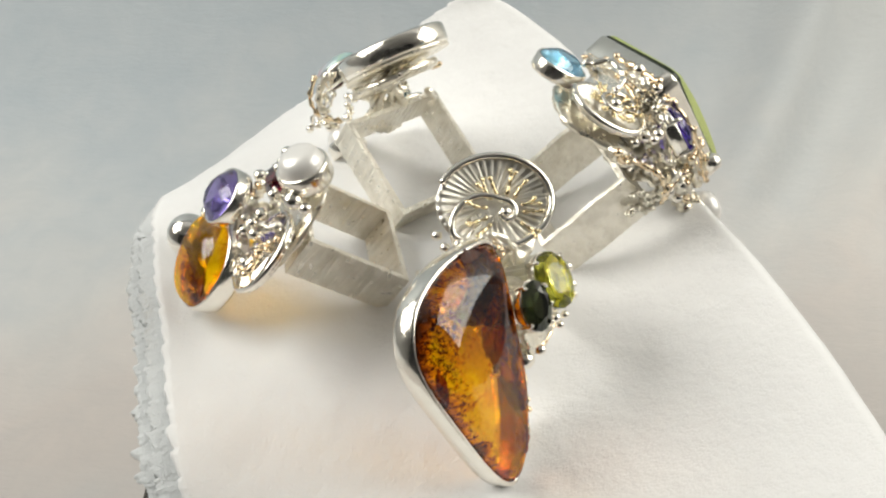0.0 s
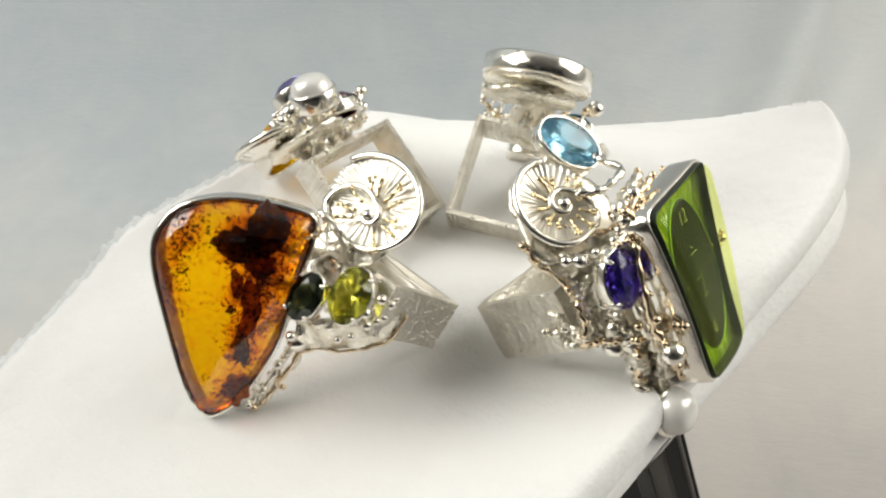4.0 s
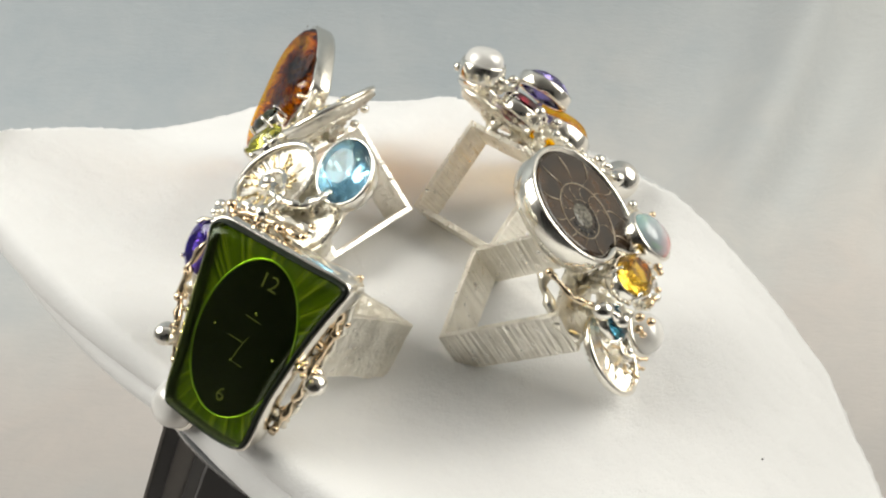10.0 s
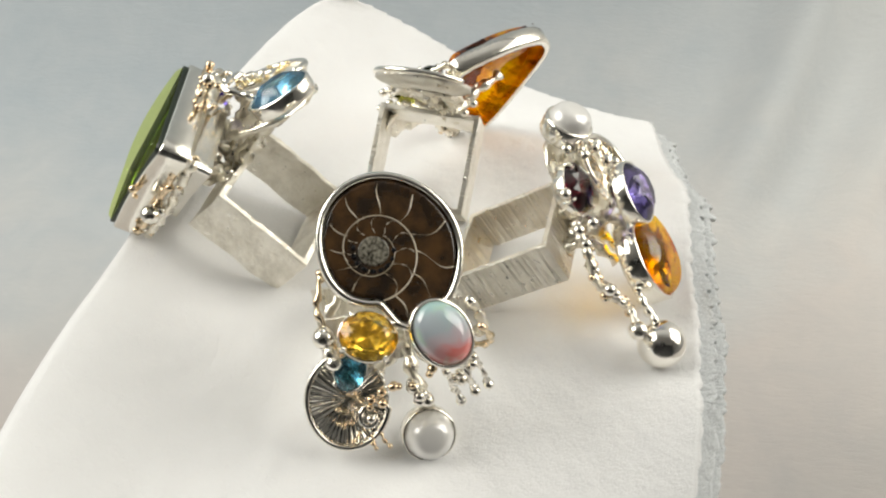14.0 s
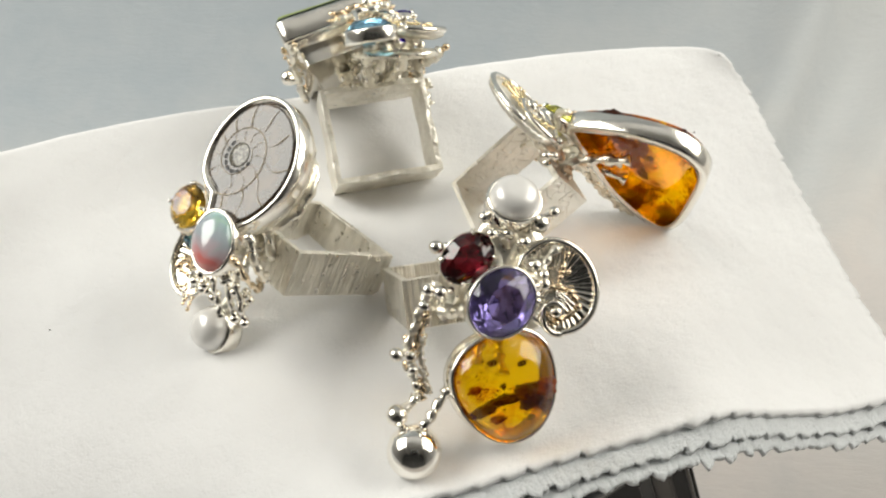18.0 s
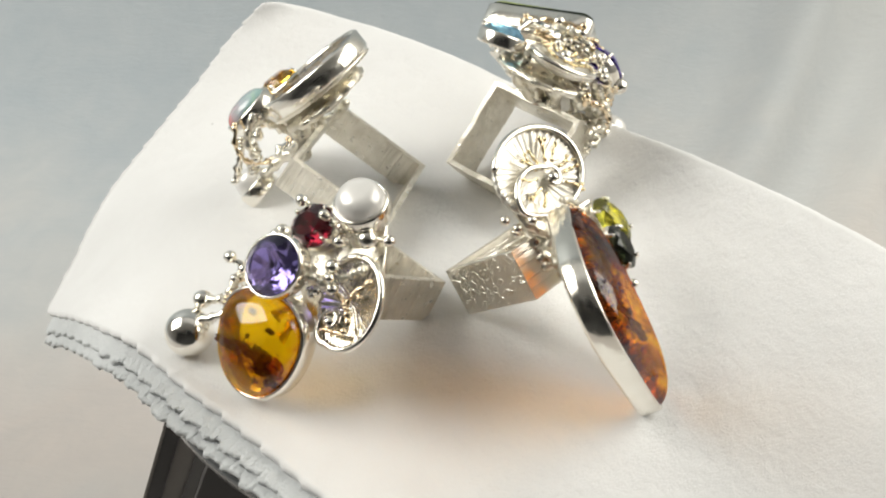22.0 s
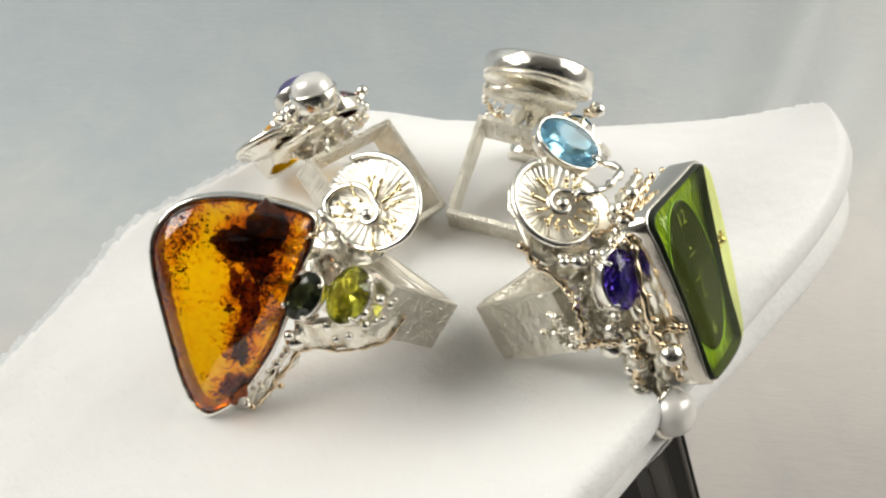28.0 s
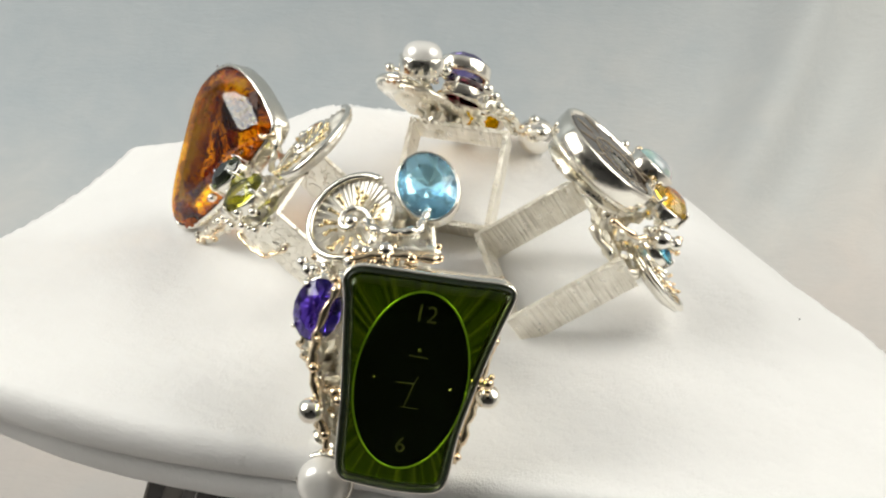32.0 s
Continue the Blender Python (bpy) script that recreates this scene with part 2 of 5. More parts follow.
def dial_stuff():
    m = Nodes("green_ray_enamel")
    vec = m.add("ShaderNodeSeparateXYZ")
    m.link(m.coords(), vec.inputs[0])
    ang = m.add("ShaderNodeMath", operation="ARCTAN2")
    m.link(vec.outputs["Y"], ang.inputs[0])
    m.link(vec.outputs["X"], ang.inputs[1])
    comb = m.add("ShaderNodeCombineXYZ")
    m.link(ang.outputs[0], comb.inputs["X"])
    rays = m.noise(13.0, 4.0, 0.7, comb.outputs[0])
    m.link(m.ramp(rays, [(0.36, (0.07, 0.17, 0.003)), (0.50, (0.32, 0.52, 0.012)), (0.61, (0.80, 0.95, 0.14))]), m.bsdf.inputs["Base Color"])
    m.put(Metallic=0.97, Roughness=0.24)
    m.bump(rays, 0.6, 0.0002)
    return m.mat


DIAL = dial_stuff()


def pane_stuff(name, tint):
    """Thick clear glass with a faint green body."""
    m = Nodes(name)
    body = m.add("ShaderNodeBsdfTransparent", Color=(*tint, 1))
    gloss = m.add("ShaderNodeBsdfGlossy", Color=(0.80, 0.90, 0.68, 1), Roughness=0.01)
    mix = m.add("ShaderNodeMixShader")
    edge = m.add("ShaderNodeMath", operation="MINIMUM")
    m.link(m.add("ShaderNodeFresnel", IOR=1.43).outputs[0], edge.inputs[0])
    edge.inputs[1].default_value = 0.07
    m.link(edge.outputs[0], mix.inputs[0])
    m.link(body.outputs[0], mix.inputs[1])
    m.link(gloss.outputs[0], mix.inputs[2])
    m.link(mix.outputs[0], m.out.inputs["Surface"])
    return m.mat


GREEN_GLASS = pane_stuff("green_watch_glass", (0.95, 0.985, 0.62))


def cloth_stuff(name, colour, colour2, fuzz):
    m = Nodes(name)
    big = m.noise(28.0, 4.0, 0.6)
    m.link(m.ramp(big, [(0.3, colour2), (0.65, colour)]), m.bsdf.inputs["Base Color"])
    m.put(Roughness=0.95, Sheen_Weight=0.35, Sheen_Roughness=0.6)
    m.bsdf.inputs["Specular IOR Level"].default_value = 0.15
    add = m.add("ShaderNodeMath", operation="MULTIPLY_ADD")
    m.link(m.noise(2600.0, 3.0, 0.7), add.inputs[0])
    add.inputs[1].default_value = 0.55
    m.link(m.noise(420.0, 4.0, 0.6), add.inputs[2])
    m.bump(add.outputs[0], 0.55, fuzz)
    return m.mat


FLEECE = cloth_stuff("white_flannel", (0.85, 0.846, 0.845), (0.80, 0.793, 0.79), 0.0005)
SUEDE = cloth_stuff("grey_flannel_back", (0.76, 0.78, 0.79), (0.60, 0.62, 0.63), 0.0016)


def backdrop_stuff():
    """Muslin mottled in soft clouds, cream towards the table and blue-grey further up."""
    m = Nodes("mottled_muslin")
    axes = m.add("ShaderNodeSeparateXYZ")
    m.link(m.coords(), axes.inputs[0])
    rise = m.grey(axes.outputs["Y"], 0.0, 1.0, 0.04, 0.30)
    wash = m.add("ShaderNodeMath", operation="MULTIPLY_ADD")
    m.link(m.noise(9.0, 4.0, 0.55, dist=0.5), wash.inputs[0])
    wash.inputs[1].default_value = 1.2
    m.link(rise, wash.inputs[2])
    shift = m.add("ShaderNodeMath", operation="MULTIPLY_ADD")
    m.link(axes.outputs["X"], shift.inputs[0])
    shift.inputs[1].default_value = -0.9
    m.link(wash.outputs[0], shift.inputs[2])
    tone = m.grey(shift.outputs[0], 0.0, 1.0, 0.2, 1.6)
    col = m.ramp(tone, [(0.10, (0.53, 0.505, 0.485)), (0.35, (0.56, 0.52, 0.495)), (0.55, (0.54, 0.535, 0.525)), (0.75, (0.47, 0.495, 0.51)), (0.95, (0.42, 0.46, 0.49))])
    fine = m.ramp(m.noise(46.0, 5.0, 0.65, dist=0.6), [(0.3, (0.90, 0.91, 0.92)), (0.7, (1.0, 0.985, 0.975))])
    mottle = m.add("ShaderNodeMix", data_type="RGBA", blend_type="MULTIPLY")
    mottle.inputs[0].default_value = 1.0
    m.link(col, mottle.inputs[6])
    m.link(fine, mottle.inputs[7])
    # Extra brightness at the upper right, put into the colour.
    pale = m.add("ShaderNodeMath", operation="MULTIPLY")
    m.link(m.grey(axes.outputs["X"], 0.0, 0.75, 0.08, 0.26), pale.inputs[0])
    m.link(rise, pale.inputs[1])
    bright_corner = m.add("ShaderNodeMix", data_type="RGBA")
    m.link(pale.outputs[0], bright_corner.inputs[0])
    m.link(mottle.outputs[2], bright_corner.inputs[6])
    bright_corner.inputs[7].default_value = (0.72, 0.71, 0.69, 1)
    m.link(bright_corner.outputs[2], m.bsdf.inputs["Base Color"])
    m.put(Roughness=0.9)
    vec = m.add("ShaderNodeMapping", Scale=(0.35, 1.0, 1.0))
    m.link(m.coords(), vec.inputs["Vector"])
    m.bump(m.noise(330.0, 5.0, 0.7, vec.outputs[0]), 0.5, 0.0007)
    return m.mat


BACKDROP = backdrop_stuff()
ROOM = plain("dim_room_paint", (0.12, 0.12, 0.12), 0.9, (0.09, 0.09, 0.09), 2.0)
CEILING = plain("room_ceiling_paint", (0.80, 0.79, 0.77), 0.9, (0.76, 0.75, 0.73), 2.0)
PALE_WALL = plain("pale_wall_paint", (0.55, 0.54, 0.52), 0.9, (0.50, 0.49, 0.47), 2.0)
TRAY_EDGE = plain("grey_acrylic", (0.10, 0.105, 0.11), 0.12, (0.07, 0.075, 0.08), 80.0, 0.5)


# ---- building helpers ----
def V(*p):
    return Vector(p)


def mesh_of(bm, name, smooth=True, scale=MM):
    bmesh.ops.recalc_face_normals(bm, faces=bm.faces[:])
    if scale != 1:
        bmesh.ops.scale(bm, vec=(scale,) * 3, verts=bm.verts[:])
    me = bpy.data.meshes.new(name)
    bm.to_mesh(me)
    bm.free()
    for p in me.polygons:
        p.use_smooth = smooth
    return me


SPOT = {}


def spot(ob):
    return SPOT.get(ob, Matrix.Identity(4))


def part(name, bm, material, parent, m=None, label="", smooth=True, kind=""):
    """One mesh under a thing or a part; m is its frame in the table's millimetres."""
    me = bm if isinstance(bm, bpy.types.Mesh) else mesh_of(bm, name, smooth)
    if not me.materials:
        me.materials.append(material)
    ob = new(name, me)
    m = m or Matrix.Identity(4)
    SPOT[ob] = m
    ob.parent = parent
    rel = spot(parent).inverted() @ m
    rel.translation = rel.translation * MM
    ob.matrix_basis = rel
    return tagged(ob, label=label, kind=kind)


def thing(name, base, label, category, group=""):
    """An Empty at its base on the table, turning with it."""
    ob = new(name)
    ob.empty_display_size = 0.005
    SPOT[ob] = Matrix.Translation(base)
    ob.matrix_basis = Matrix.Translation(Vector(base) * MM)
    TURNING.append(ob)
    return tagged(ob, label, category, group)


def facing(c, n, spin=0.0):
    """A frame at c whose z runs along n, x level, y up the slope, then spun."""
    n = Vector(n).normalized()
    x = V(0, 0, 1).cross(n).normalized()
    m = Matrix((x, n.cross(x), n)).transposed().to_4x4()
    m.translation = Vector(c)
    return m @ Matrix.Rotation(radians(spin), 4, "Z")


def oval(a, b, n=40):
    return [(a * math.cos(2 * math.pi * k / n), b * math.sin(2 * math.pi * k / n)) for k in range(n)]


def rounded(points, times=2):
    """Corner-cut outline."""
    for _ in range(times):
        out = []
        for i, p in enumerate(points):
            q = points[(i + 1) % len(points)]
            out += [(p[0] * 0.75 + q[0] * 0.25, p[1] * 0.75 + q[1] * 0.25), (p[0] * 0.25 + q[0] * 0.75, p[1] * 0.25 + q[1] * 0.75)]
        points = out
    return points


def grown(points, d):
    """Outline moved out by d."""
    cx, cy = sum(p[0] for p in points) / len(points), sum(p[1] for p in points) / len(points)
    out = []
    for i, p in enumerate(points):
        a, b = points[i - 1], points[(i + 1) % len(points)]
        nx, ny = b[1] - a[1], a[0] - b[0]
        s = math.hypot(nx, ny) or 1
        nx, ny = nx / s, ny / s
        if nx * (p[0] - cx) + ny * (p[1] - cy) < 0:
            nx, ny = -nx, -ny
        out.append((p[0] + nx * d, p[1] + ny * d))
    return out


def loops(bm, rings, cap_first=True, cap_last=True, closed=True):
    """Skin rings of equal count."""
    rows = [[bm.verts.new(p) for p in r] for r in rings]
    n = len(rows[0])
    for a, b in zip(rows, rows[1:]):
        for i in range(n if closed else n - 1):
            j = (i + 1) % n
            bm.faces.new((a[i], a[j], b[j], b[i]))
    if cap_first:
        bm.faces.new(rows[0][::-1])
    if cap_last:
        bm.faces.new(rows[-1])
    return rows


def dome(outline, h, steps=9, low=-1.0, power=0.75):
    bm = bmesh.new()
    rings = [[(x, y, low) for x, y in grown(outline, -0.35)], [(x, y, 0) for x, y in outline]]
    for k in range(1, steps):
        a = k / steps * math.pi / 2
        s = math.cos(a) ** power
        rings.append([(x * s, y * s, h * math.sin(a)) for x, y in outline])
    rows = loops(bm, rings, True, False)
    top = bm.verts.new((0, 0, h))
    for i in range(len(rows[-1])):
        bm.faces.new((rows[-1][i], rows[-1][(i + 1) % len(rows[-1])], top))
    return bm


def cup(outline, low, high, wall=0.55, floor=False, bow=0.0):
    """A bezel: a band with rounded lip round the outline, open in the middle; bow lifts the lip towards both ends."""
    bm = bmesh.new()
    o, i = grown(outline, wall), grown(outline, -0.15)
    mid = grown(outline, wall * 0.55)
    prof = [[(x, y, low) for x, y in grown(outline, -0.9)], [(x, y, low) for x, y in grown(outline, wall * 0.6)], [(x, y, low + 0.5) for x, y in o],
            [(x, y, high - 0.35) for x, y in o], [(x, y, high) for x, y in mid], [(x, y, high - 0.1) for x, y in i],
            [(x, y, low + 0.3) for x, y in grown(outline, -0.2)], [(x, y, low + 0.3) for x, y in grown(outline, -0.9)]]
    prof = [[(x, y, z + bow * (y / 15) ** 2 * (z > high - 1)) for x, y, z in row] for row in prof]
    rows = loops(bm, prof, floor, floor)
    for k in range(0 if floor else len(rows[0])):
        j = (k + 1) % len(rows[0])
        bm.faces.new((rows[-1][k], rows[-1][j], rows[0][j], rows[0][k]))
    return bm


def plate(outline, low, high):
    bm = bmesh.new()
    loops(bm, [[(x, y, low) for x, y in outline], [(x, y, high - 0.2) for x, y in grown(outline, 0.0)], [(x, y, high) for x, y in grown(outline, -0.25)]])
    return bm


def cut_stone(a, b, crown=1.3, deep=2.4, n=16, table=0.56):
    """An oval brilliant: table, kites, girdle and pavilion as flat facets."""
    bm = bmesh.new()

    def ring(s, z, m, off=0.0):
        return [bm.verts.new((a * s * math.cos(2 * math.pi * (k + off) / m), b * s * math.sin(2 * math.pi * (k + off) / m), z)) for k in range(m)]

    h = n // 2
    t, mid, g1, g0, low = ring(table, crown, h), ring(0.80, crown * 0.58, h, 0.5), ring(1.0, 0.14, n), ring(1.0, -0.14, n), ring(0.55, -deep * 0.55, h)
    tip = bm.verts.new((0, 0, -deep))
    bm.faces.new(t)
    for k in range(h):
        j = (k + 1) % h
        bm.faces.new((t[k], mid[k], t[j]))
        bm.faces.new((t[k], g1[2 * k], mid[k]))
        bm.faces.new((t[j], mid[k], g1[(2 * k + 2) % n]))
        bm.faces.new((mid[k], g1[2 * k], g1[2 * k + 1]))
        bm.faces.new((mid[k], g1[2 * k + 1], g1[(2 * k + 2) % n]))
        bm.faces.new((low[k], g0[2 * k], g0[2 * k + 1]))
        bm.faces.new((low[k], g0[2 * k + 1], low[j]))
        bm.faces.new((low[j], g0[2 * k + 1], g0[(2 * k + 2) % n]))
        bm.faces.new((low[k], low[j], tip))
    for k in range(n):
        j = (k + 1) % n
        bm.faces.new((g1[k], g1[j], g0[j], g0[k]))
    return bm


def sphere(r, flat=1.0, sub=3):
    bm = bmesh.new()
    bmesh.ops.create_icosphere(bm, subdivisions=sub, radius=r)
    for v in bm.verts:
        v.co.z *= flat
    return bm


BALLS = {}


def ball(parent, p, r, material=None, name="granule", label=""):
    """A round granule; alike ones share a mesh."""
    material = material or SILVER
    key = (round(r, 2), material.name)
    if key not in BALLS:
        BALLS[key] = mesh_of(sphere(key[0], 0.92, 2 if r < 1.2 else 3), name)
    return part(name, BALLS[key], material, parent, Matrix.Translation(p), label)


def curve_points(pts, per=6):
    """A smooth line through the points."""
    pts = [Vector(p) for p in pts]
    if len(pts) < 3:
        return [pts[0].lerp(pts[-1], k / per) for k in range(per + 1)]
    out, ext = [], [pts[0] * 2 - pts[1], *pts, pts[-1] * 2 - pts[-2]]
    for i in range(1, len(ext) - 2):
        p0, p1, p2, p3 = ext[i - 1:i + 3]
        for k in range(per):
            t = k / per
            out.append(0.5 * (2 * p1 + (p2 - p0) * t + (2 * p0 - 5 * p1 + 4 * p2 - p3) * t * t + (3 * p1 - p0 - 3 * p2 + p3) * t ** 3))
    return out + [pts[-1]]


def tube(line, radii, segs=8, bm=None):
    """A round wire along the line."""
    bm = bm or bmesh.new()
    if not isinstance(radii, (list, tuple)):
        radii = [radii] * len(line)
    up, rings = V(0.31, 0.22, 0.92), []
    for i, p in enumerate(line):
        d = (line[min(i + 1, len(line) - 1)] - line[max(i - 1, 0)])
        d = d.normalized() if d.length > 1e-9 else V(0, 0, 1)
        x = d.cross(up)
        if x.length < 0.1:
            x = d.cross(V(1, 0, 0))
        x.normalize()
        y = d.cross(x)
        up = x.cross(d) * -1 if x.cross(d).dot(up) < 0 else x.cross(d)
        rings.append([p + (x * math.cos(a) + y * math.sin(a)) * radii[i] for a in (2 * math.pi * s / segs for s in range(segs))])
    loops(bm, rings)
    return bm


def twig(parent, pts, r=0.45, material=None, name="wire", ends=(0, 0), wobble=0.25, per=6, rng=random, knots=0.35):
    """A cast twig: a lumpy wire with round ends."""
    material = material or CAST_SILVER
    line = curve_points(pts, per)
    line = [p + V(rng.uniform(-1, 1), rng.uniform(-1, 1), rng.uniform(-1, 1)) * wobble * (0 < i < len(line) - 1) for i, p in enumerate(line)]
    radii = [r * (1 + knots * math.sin(i * 1.9) + rng.uniform(-0.15, 0.2)) for i in range(len(line))]
    ob = part(name, tube(line, radii, 8), material, parent, None)
    for k, size in zip((0, -1), ends):
        if size:
            ball(parent, line[k], size, material if material in (GOLD, STEM_GOLD) else SILVER)
    return ob


def shank(parent, o, u, v, side, rise, width, material, thick=1.1, wobble=0.0, label=""):
    """A square band: o the inner lower corner, u along the foot, v up to the setting (rise long), band width away from both."""
    u, v = Vector(u).normalized(), Vector(v).normalized()
    v = (v - u * v.dot(u)).normalized()
    o = Vector(o)
    w = u.cross(v)
    if w.z > 0:
        o, u = o + u * side, -u
        w = -w
    m = Matrix((u, v, w)).transposed().to_4x4()
    m.translation = o
    bm = bmesh.new()
    rng = random.Random(len(label) + 3)
    n = 14
    square = []
    for a, b in (((0, 0), (1, 0)), ((1, 0), (1, 1)), ((1, 1), (0, 1)), ((0, 1), (0, 0))):
        square += [((a[0] + (b[0] - a[0]) * k / n), (a[1] + (b[1] - a[1]) * k / n)) for k in range(n)]

    def ring(inset, z, amount):
        out = []
        for i, (x, y) in enumerate(square):
            k = wobble * amount
            wave = V(noise.noise((i * 0.24, z * 0.4, 1.7)), noise.noise((i * 0.24, z * 0.4, 8.7)), 2.0 * noise.noise((i * 0.27, z * 0.2, 15.7))) * k * 2.2
            out.append((inset + x * (side - 2 * inset) + wave.x, inset + y * (rise - 2 * inset) + wave.y, z + wave.z))
        return out

    rows = [ring(0.12, 0, 0.6), ring(0, 0.15, 1)] + [ring(0, width * q, 0.5) for q in (0.25, 0.5, 0.75)] + [ring(0, width - 0.15, 1), ring(0.12, width, 0.6),
            ring(thick - 0.12, width, 0.6), ring(thick, width - 0.15, 0.6), ring(thick, width * 0.5, 0.4), ring(thick, 0.15, 0.6), ring(thick - 0.12, 0, 0.6)]
    rs = loops(bm, rows, False, False)
    for k in range(len(rs[0])):
        j = (k + 1) % len(rs[0])
        bm.faces.new((rs[-1][k], rs[-1][j], rs[0][j], rs[0][k]))
    ob = part("shank", bm, material, parent, m, label, smooth=False)
    return ob, m


def stem_fan(parent, m, at, a0, a1, count, r0, r1, material, size=0.42):
    """Little branching stems with round heads, fanned over a shell disc."""
    rng = random.Random(int(a0 * 7 + count))
    for k in range(count):
        ang = radians(a0 + (a1 - a0) * k / max(count - 1, 1) + rng.uniform(-5, 5))
        d = V(math.cos(ang), math.sin(ang), 0)
        p = V(*at, 0.6)
        q0, q1 = p + d * r0, p + d * (r1 * rng.uniform(0.75, 1.08)) + V(0, 0, rng.uniform(0.3, 0.9))
        side = V(-d.y, d.x, 0) * rng.uniform(-0.9, 0.9)
        mid = q0.lerp(q1, 0.55) + side * 0.35
        twig(parent, [m @ q0, m @ mid, m @ q1], 0.27, material, "stem", (0, size), 0.05, 4, rng)
        if k % 2 == 0:
            twig(parent, [m @ mid, m @ (mid + d * r0 * 0.5 + side + V(0, 0, 0.4))], 0.19, material, "stem", (0, size * 0.85), 0.03, 3, rng)


def shell(parent, c, n, a, b, spin, turn, hand=1, stems=(), rim=0.58, label="", dark=None, eye_at=(0.25, -0.30), dish=1.0, arc=270.0, coils=1.15, coil=0.31):
    """A ribbed shell disc with a rim that coils into a spiral, and gold stems on it."""
    m = facing(c, n, spin)
    bm = bmesh.new()
    segs, steps = 120, 9
    rings = []
    for k in range(steps + 1):
        s = k / steps
        ring = []
        for i in range(segs):
            ang = 2 * math.pi * i / segs
            rib = 0.20 * math.sin(ang * 40 + 3 * math.sin(ang * 3)) * min(1, s * 1.8)
            ring.append((a * max(s, 0.02) * math.cos(ang), b * max(s, 0.02) * math.sin(ang), dish * (s * s - 0.75) + rib))
        rings.append(ring)
    top = loops(bm, rings, True, False)
    low = loops(bm, [[(x * 1.0, y * 1.0, z - 0.7) for x, y, z in rings[-1]], [(x * 0.7, y * 0.7, -1.5) for x, y, z in rings[-1]]], False, True)
    for i in range(segs):
        j = (i + 1) % segs
        bm.faces.new((top[-1][i], top[-1][j], low[0][j], low[0][i]))
    disc = part("shell_disc", bm, dark or MATTE_SILVER, parent, m, label or "ribbed silver shell disc with a coiled rim")
    line, radii = [], []
    ex, ey = eye_at[0] * a, eye_at[1] * b
    total = radians(arc)
    for k in range(64):
        ang = radians(turn) + hand * total * k / 63
        line.append(V(a * math.cos(ang), b * math.sin(ang), dish * 0.25 + 0.25))
        radii.append(rim)
    last = radians(turn) + hand * total
    sx, sy = a * math.cos(last), b * math.sin(last)
    r_start = math.hypot((sx - ex), (sy - ey))
    a_start = math.atan2(sy - ey, sx - ex)
    small = coil * min(a, b)
    for k in range(1, 70):
        f = k / 69
        r = (r_start + (small - r_start) * smoothstep(0.0, 0.26, f)) * (1 - f) ** 0.8 + 0.3
        ang = a_start + hand * f * 2 * math.pi * coils
        line.append(V(ex + r * math.cos(ang), ey + r * math.sin(ang), dish * 0.25 + 0.35 + 0.5 * f))
        radii.append(rim * (1 - 0.15 * f))
    ball(disc, m @ V(ex, ey, dish * 0.25 + 0.9), rim * 1.8, SILVER, "coil_eye")
    part("spiral_wire", tube(line, radii, 8), SILVER, disc, m)
    for fan in stems:
        stem_fan(disc, m, (ex, ey), *fan)
    return disc, m


def stone(parent, name, c, n, a, b, spin, material, label, claws=4, rub=False, deep=2.3):
    """A cut stone in its setting."""
    m = facing(c, n, spin)
    gem = part(name, cut_stone(a - 0.25, b - 0.25, min(a, b) * 0.38, deep), material, parent, m, label, smooth=False)
    if rub:
        part("bezel", cup(oval(a - 0.15, b - 0.15), -2.6, 0.12, 0.36), SILVER, gem, m)
    else:
        part("bezel", cup(oval(a - 0.45, b - 0.45), -deep - 0.5, -0.25, 0.35), SILVER, gem, m)
        for k in range(claws):
            ang = 2 * math.pi * (k + 0.5) / claws
            p = V(a * math.cos(ang), b * math.sin(ang), 0.1)
            part("claw", tube(curve_points([V(p.x, p.y, -deep), p, V(p.x * 0.86, p.y * 0.86, 0.75)], 4), [0.35] * 9, 7), SILVER, gem, m)
    return gem, m


def cab(parent, name, outline, h, c, n, spin, material, label, low=-2.5, high=0.8, wall=0.6, power=0.75):
    m = facing(c, n, spin)
    gem = part(name, dome(outline, h, 16, -1.2, power), material, parent, m, label)
    part("bezel", cup(outline, low, high, wall), SILVER, gem, m)
    return gem, m


def flake(at, size, rng, sub=3, ragged=0.35):
    """A ragged lump of bark."""
    bm = bmesh.new()
    bmesh.ops.create_icosphere(bm, subdivisions=sub, radius=1.0)
    seed = V(rng.uniform(-50, 50), rng.uniform(-50, 50), rng.uniform(-50, 50))
    for v in bm.verts:
        k = 1.0 + ragged * noise.noise(v.co * 1.6 + seed) * 1.6 + ragged * 0.9 * noise.noise(v.co * 5.0 + seed)
        v.co = V(v.co.x * k * size[0], v.co.y * k * size[1], v.co.z * k * size[2])
    turn = Matrix.Rotation(rng.uniform(-0.3, 0.3), 4, "X") @ Matrix.Rotation(rng.uniform(-0.3, 0.3), 4, "Y") @ Matrix.Rotation(rng.uniform(0, 3.1) if sub < 3 else 0.0, 4, "Z")
    bm.transform(Matrix.Translation(at) @ turn)
    return bm


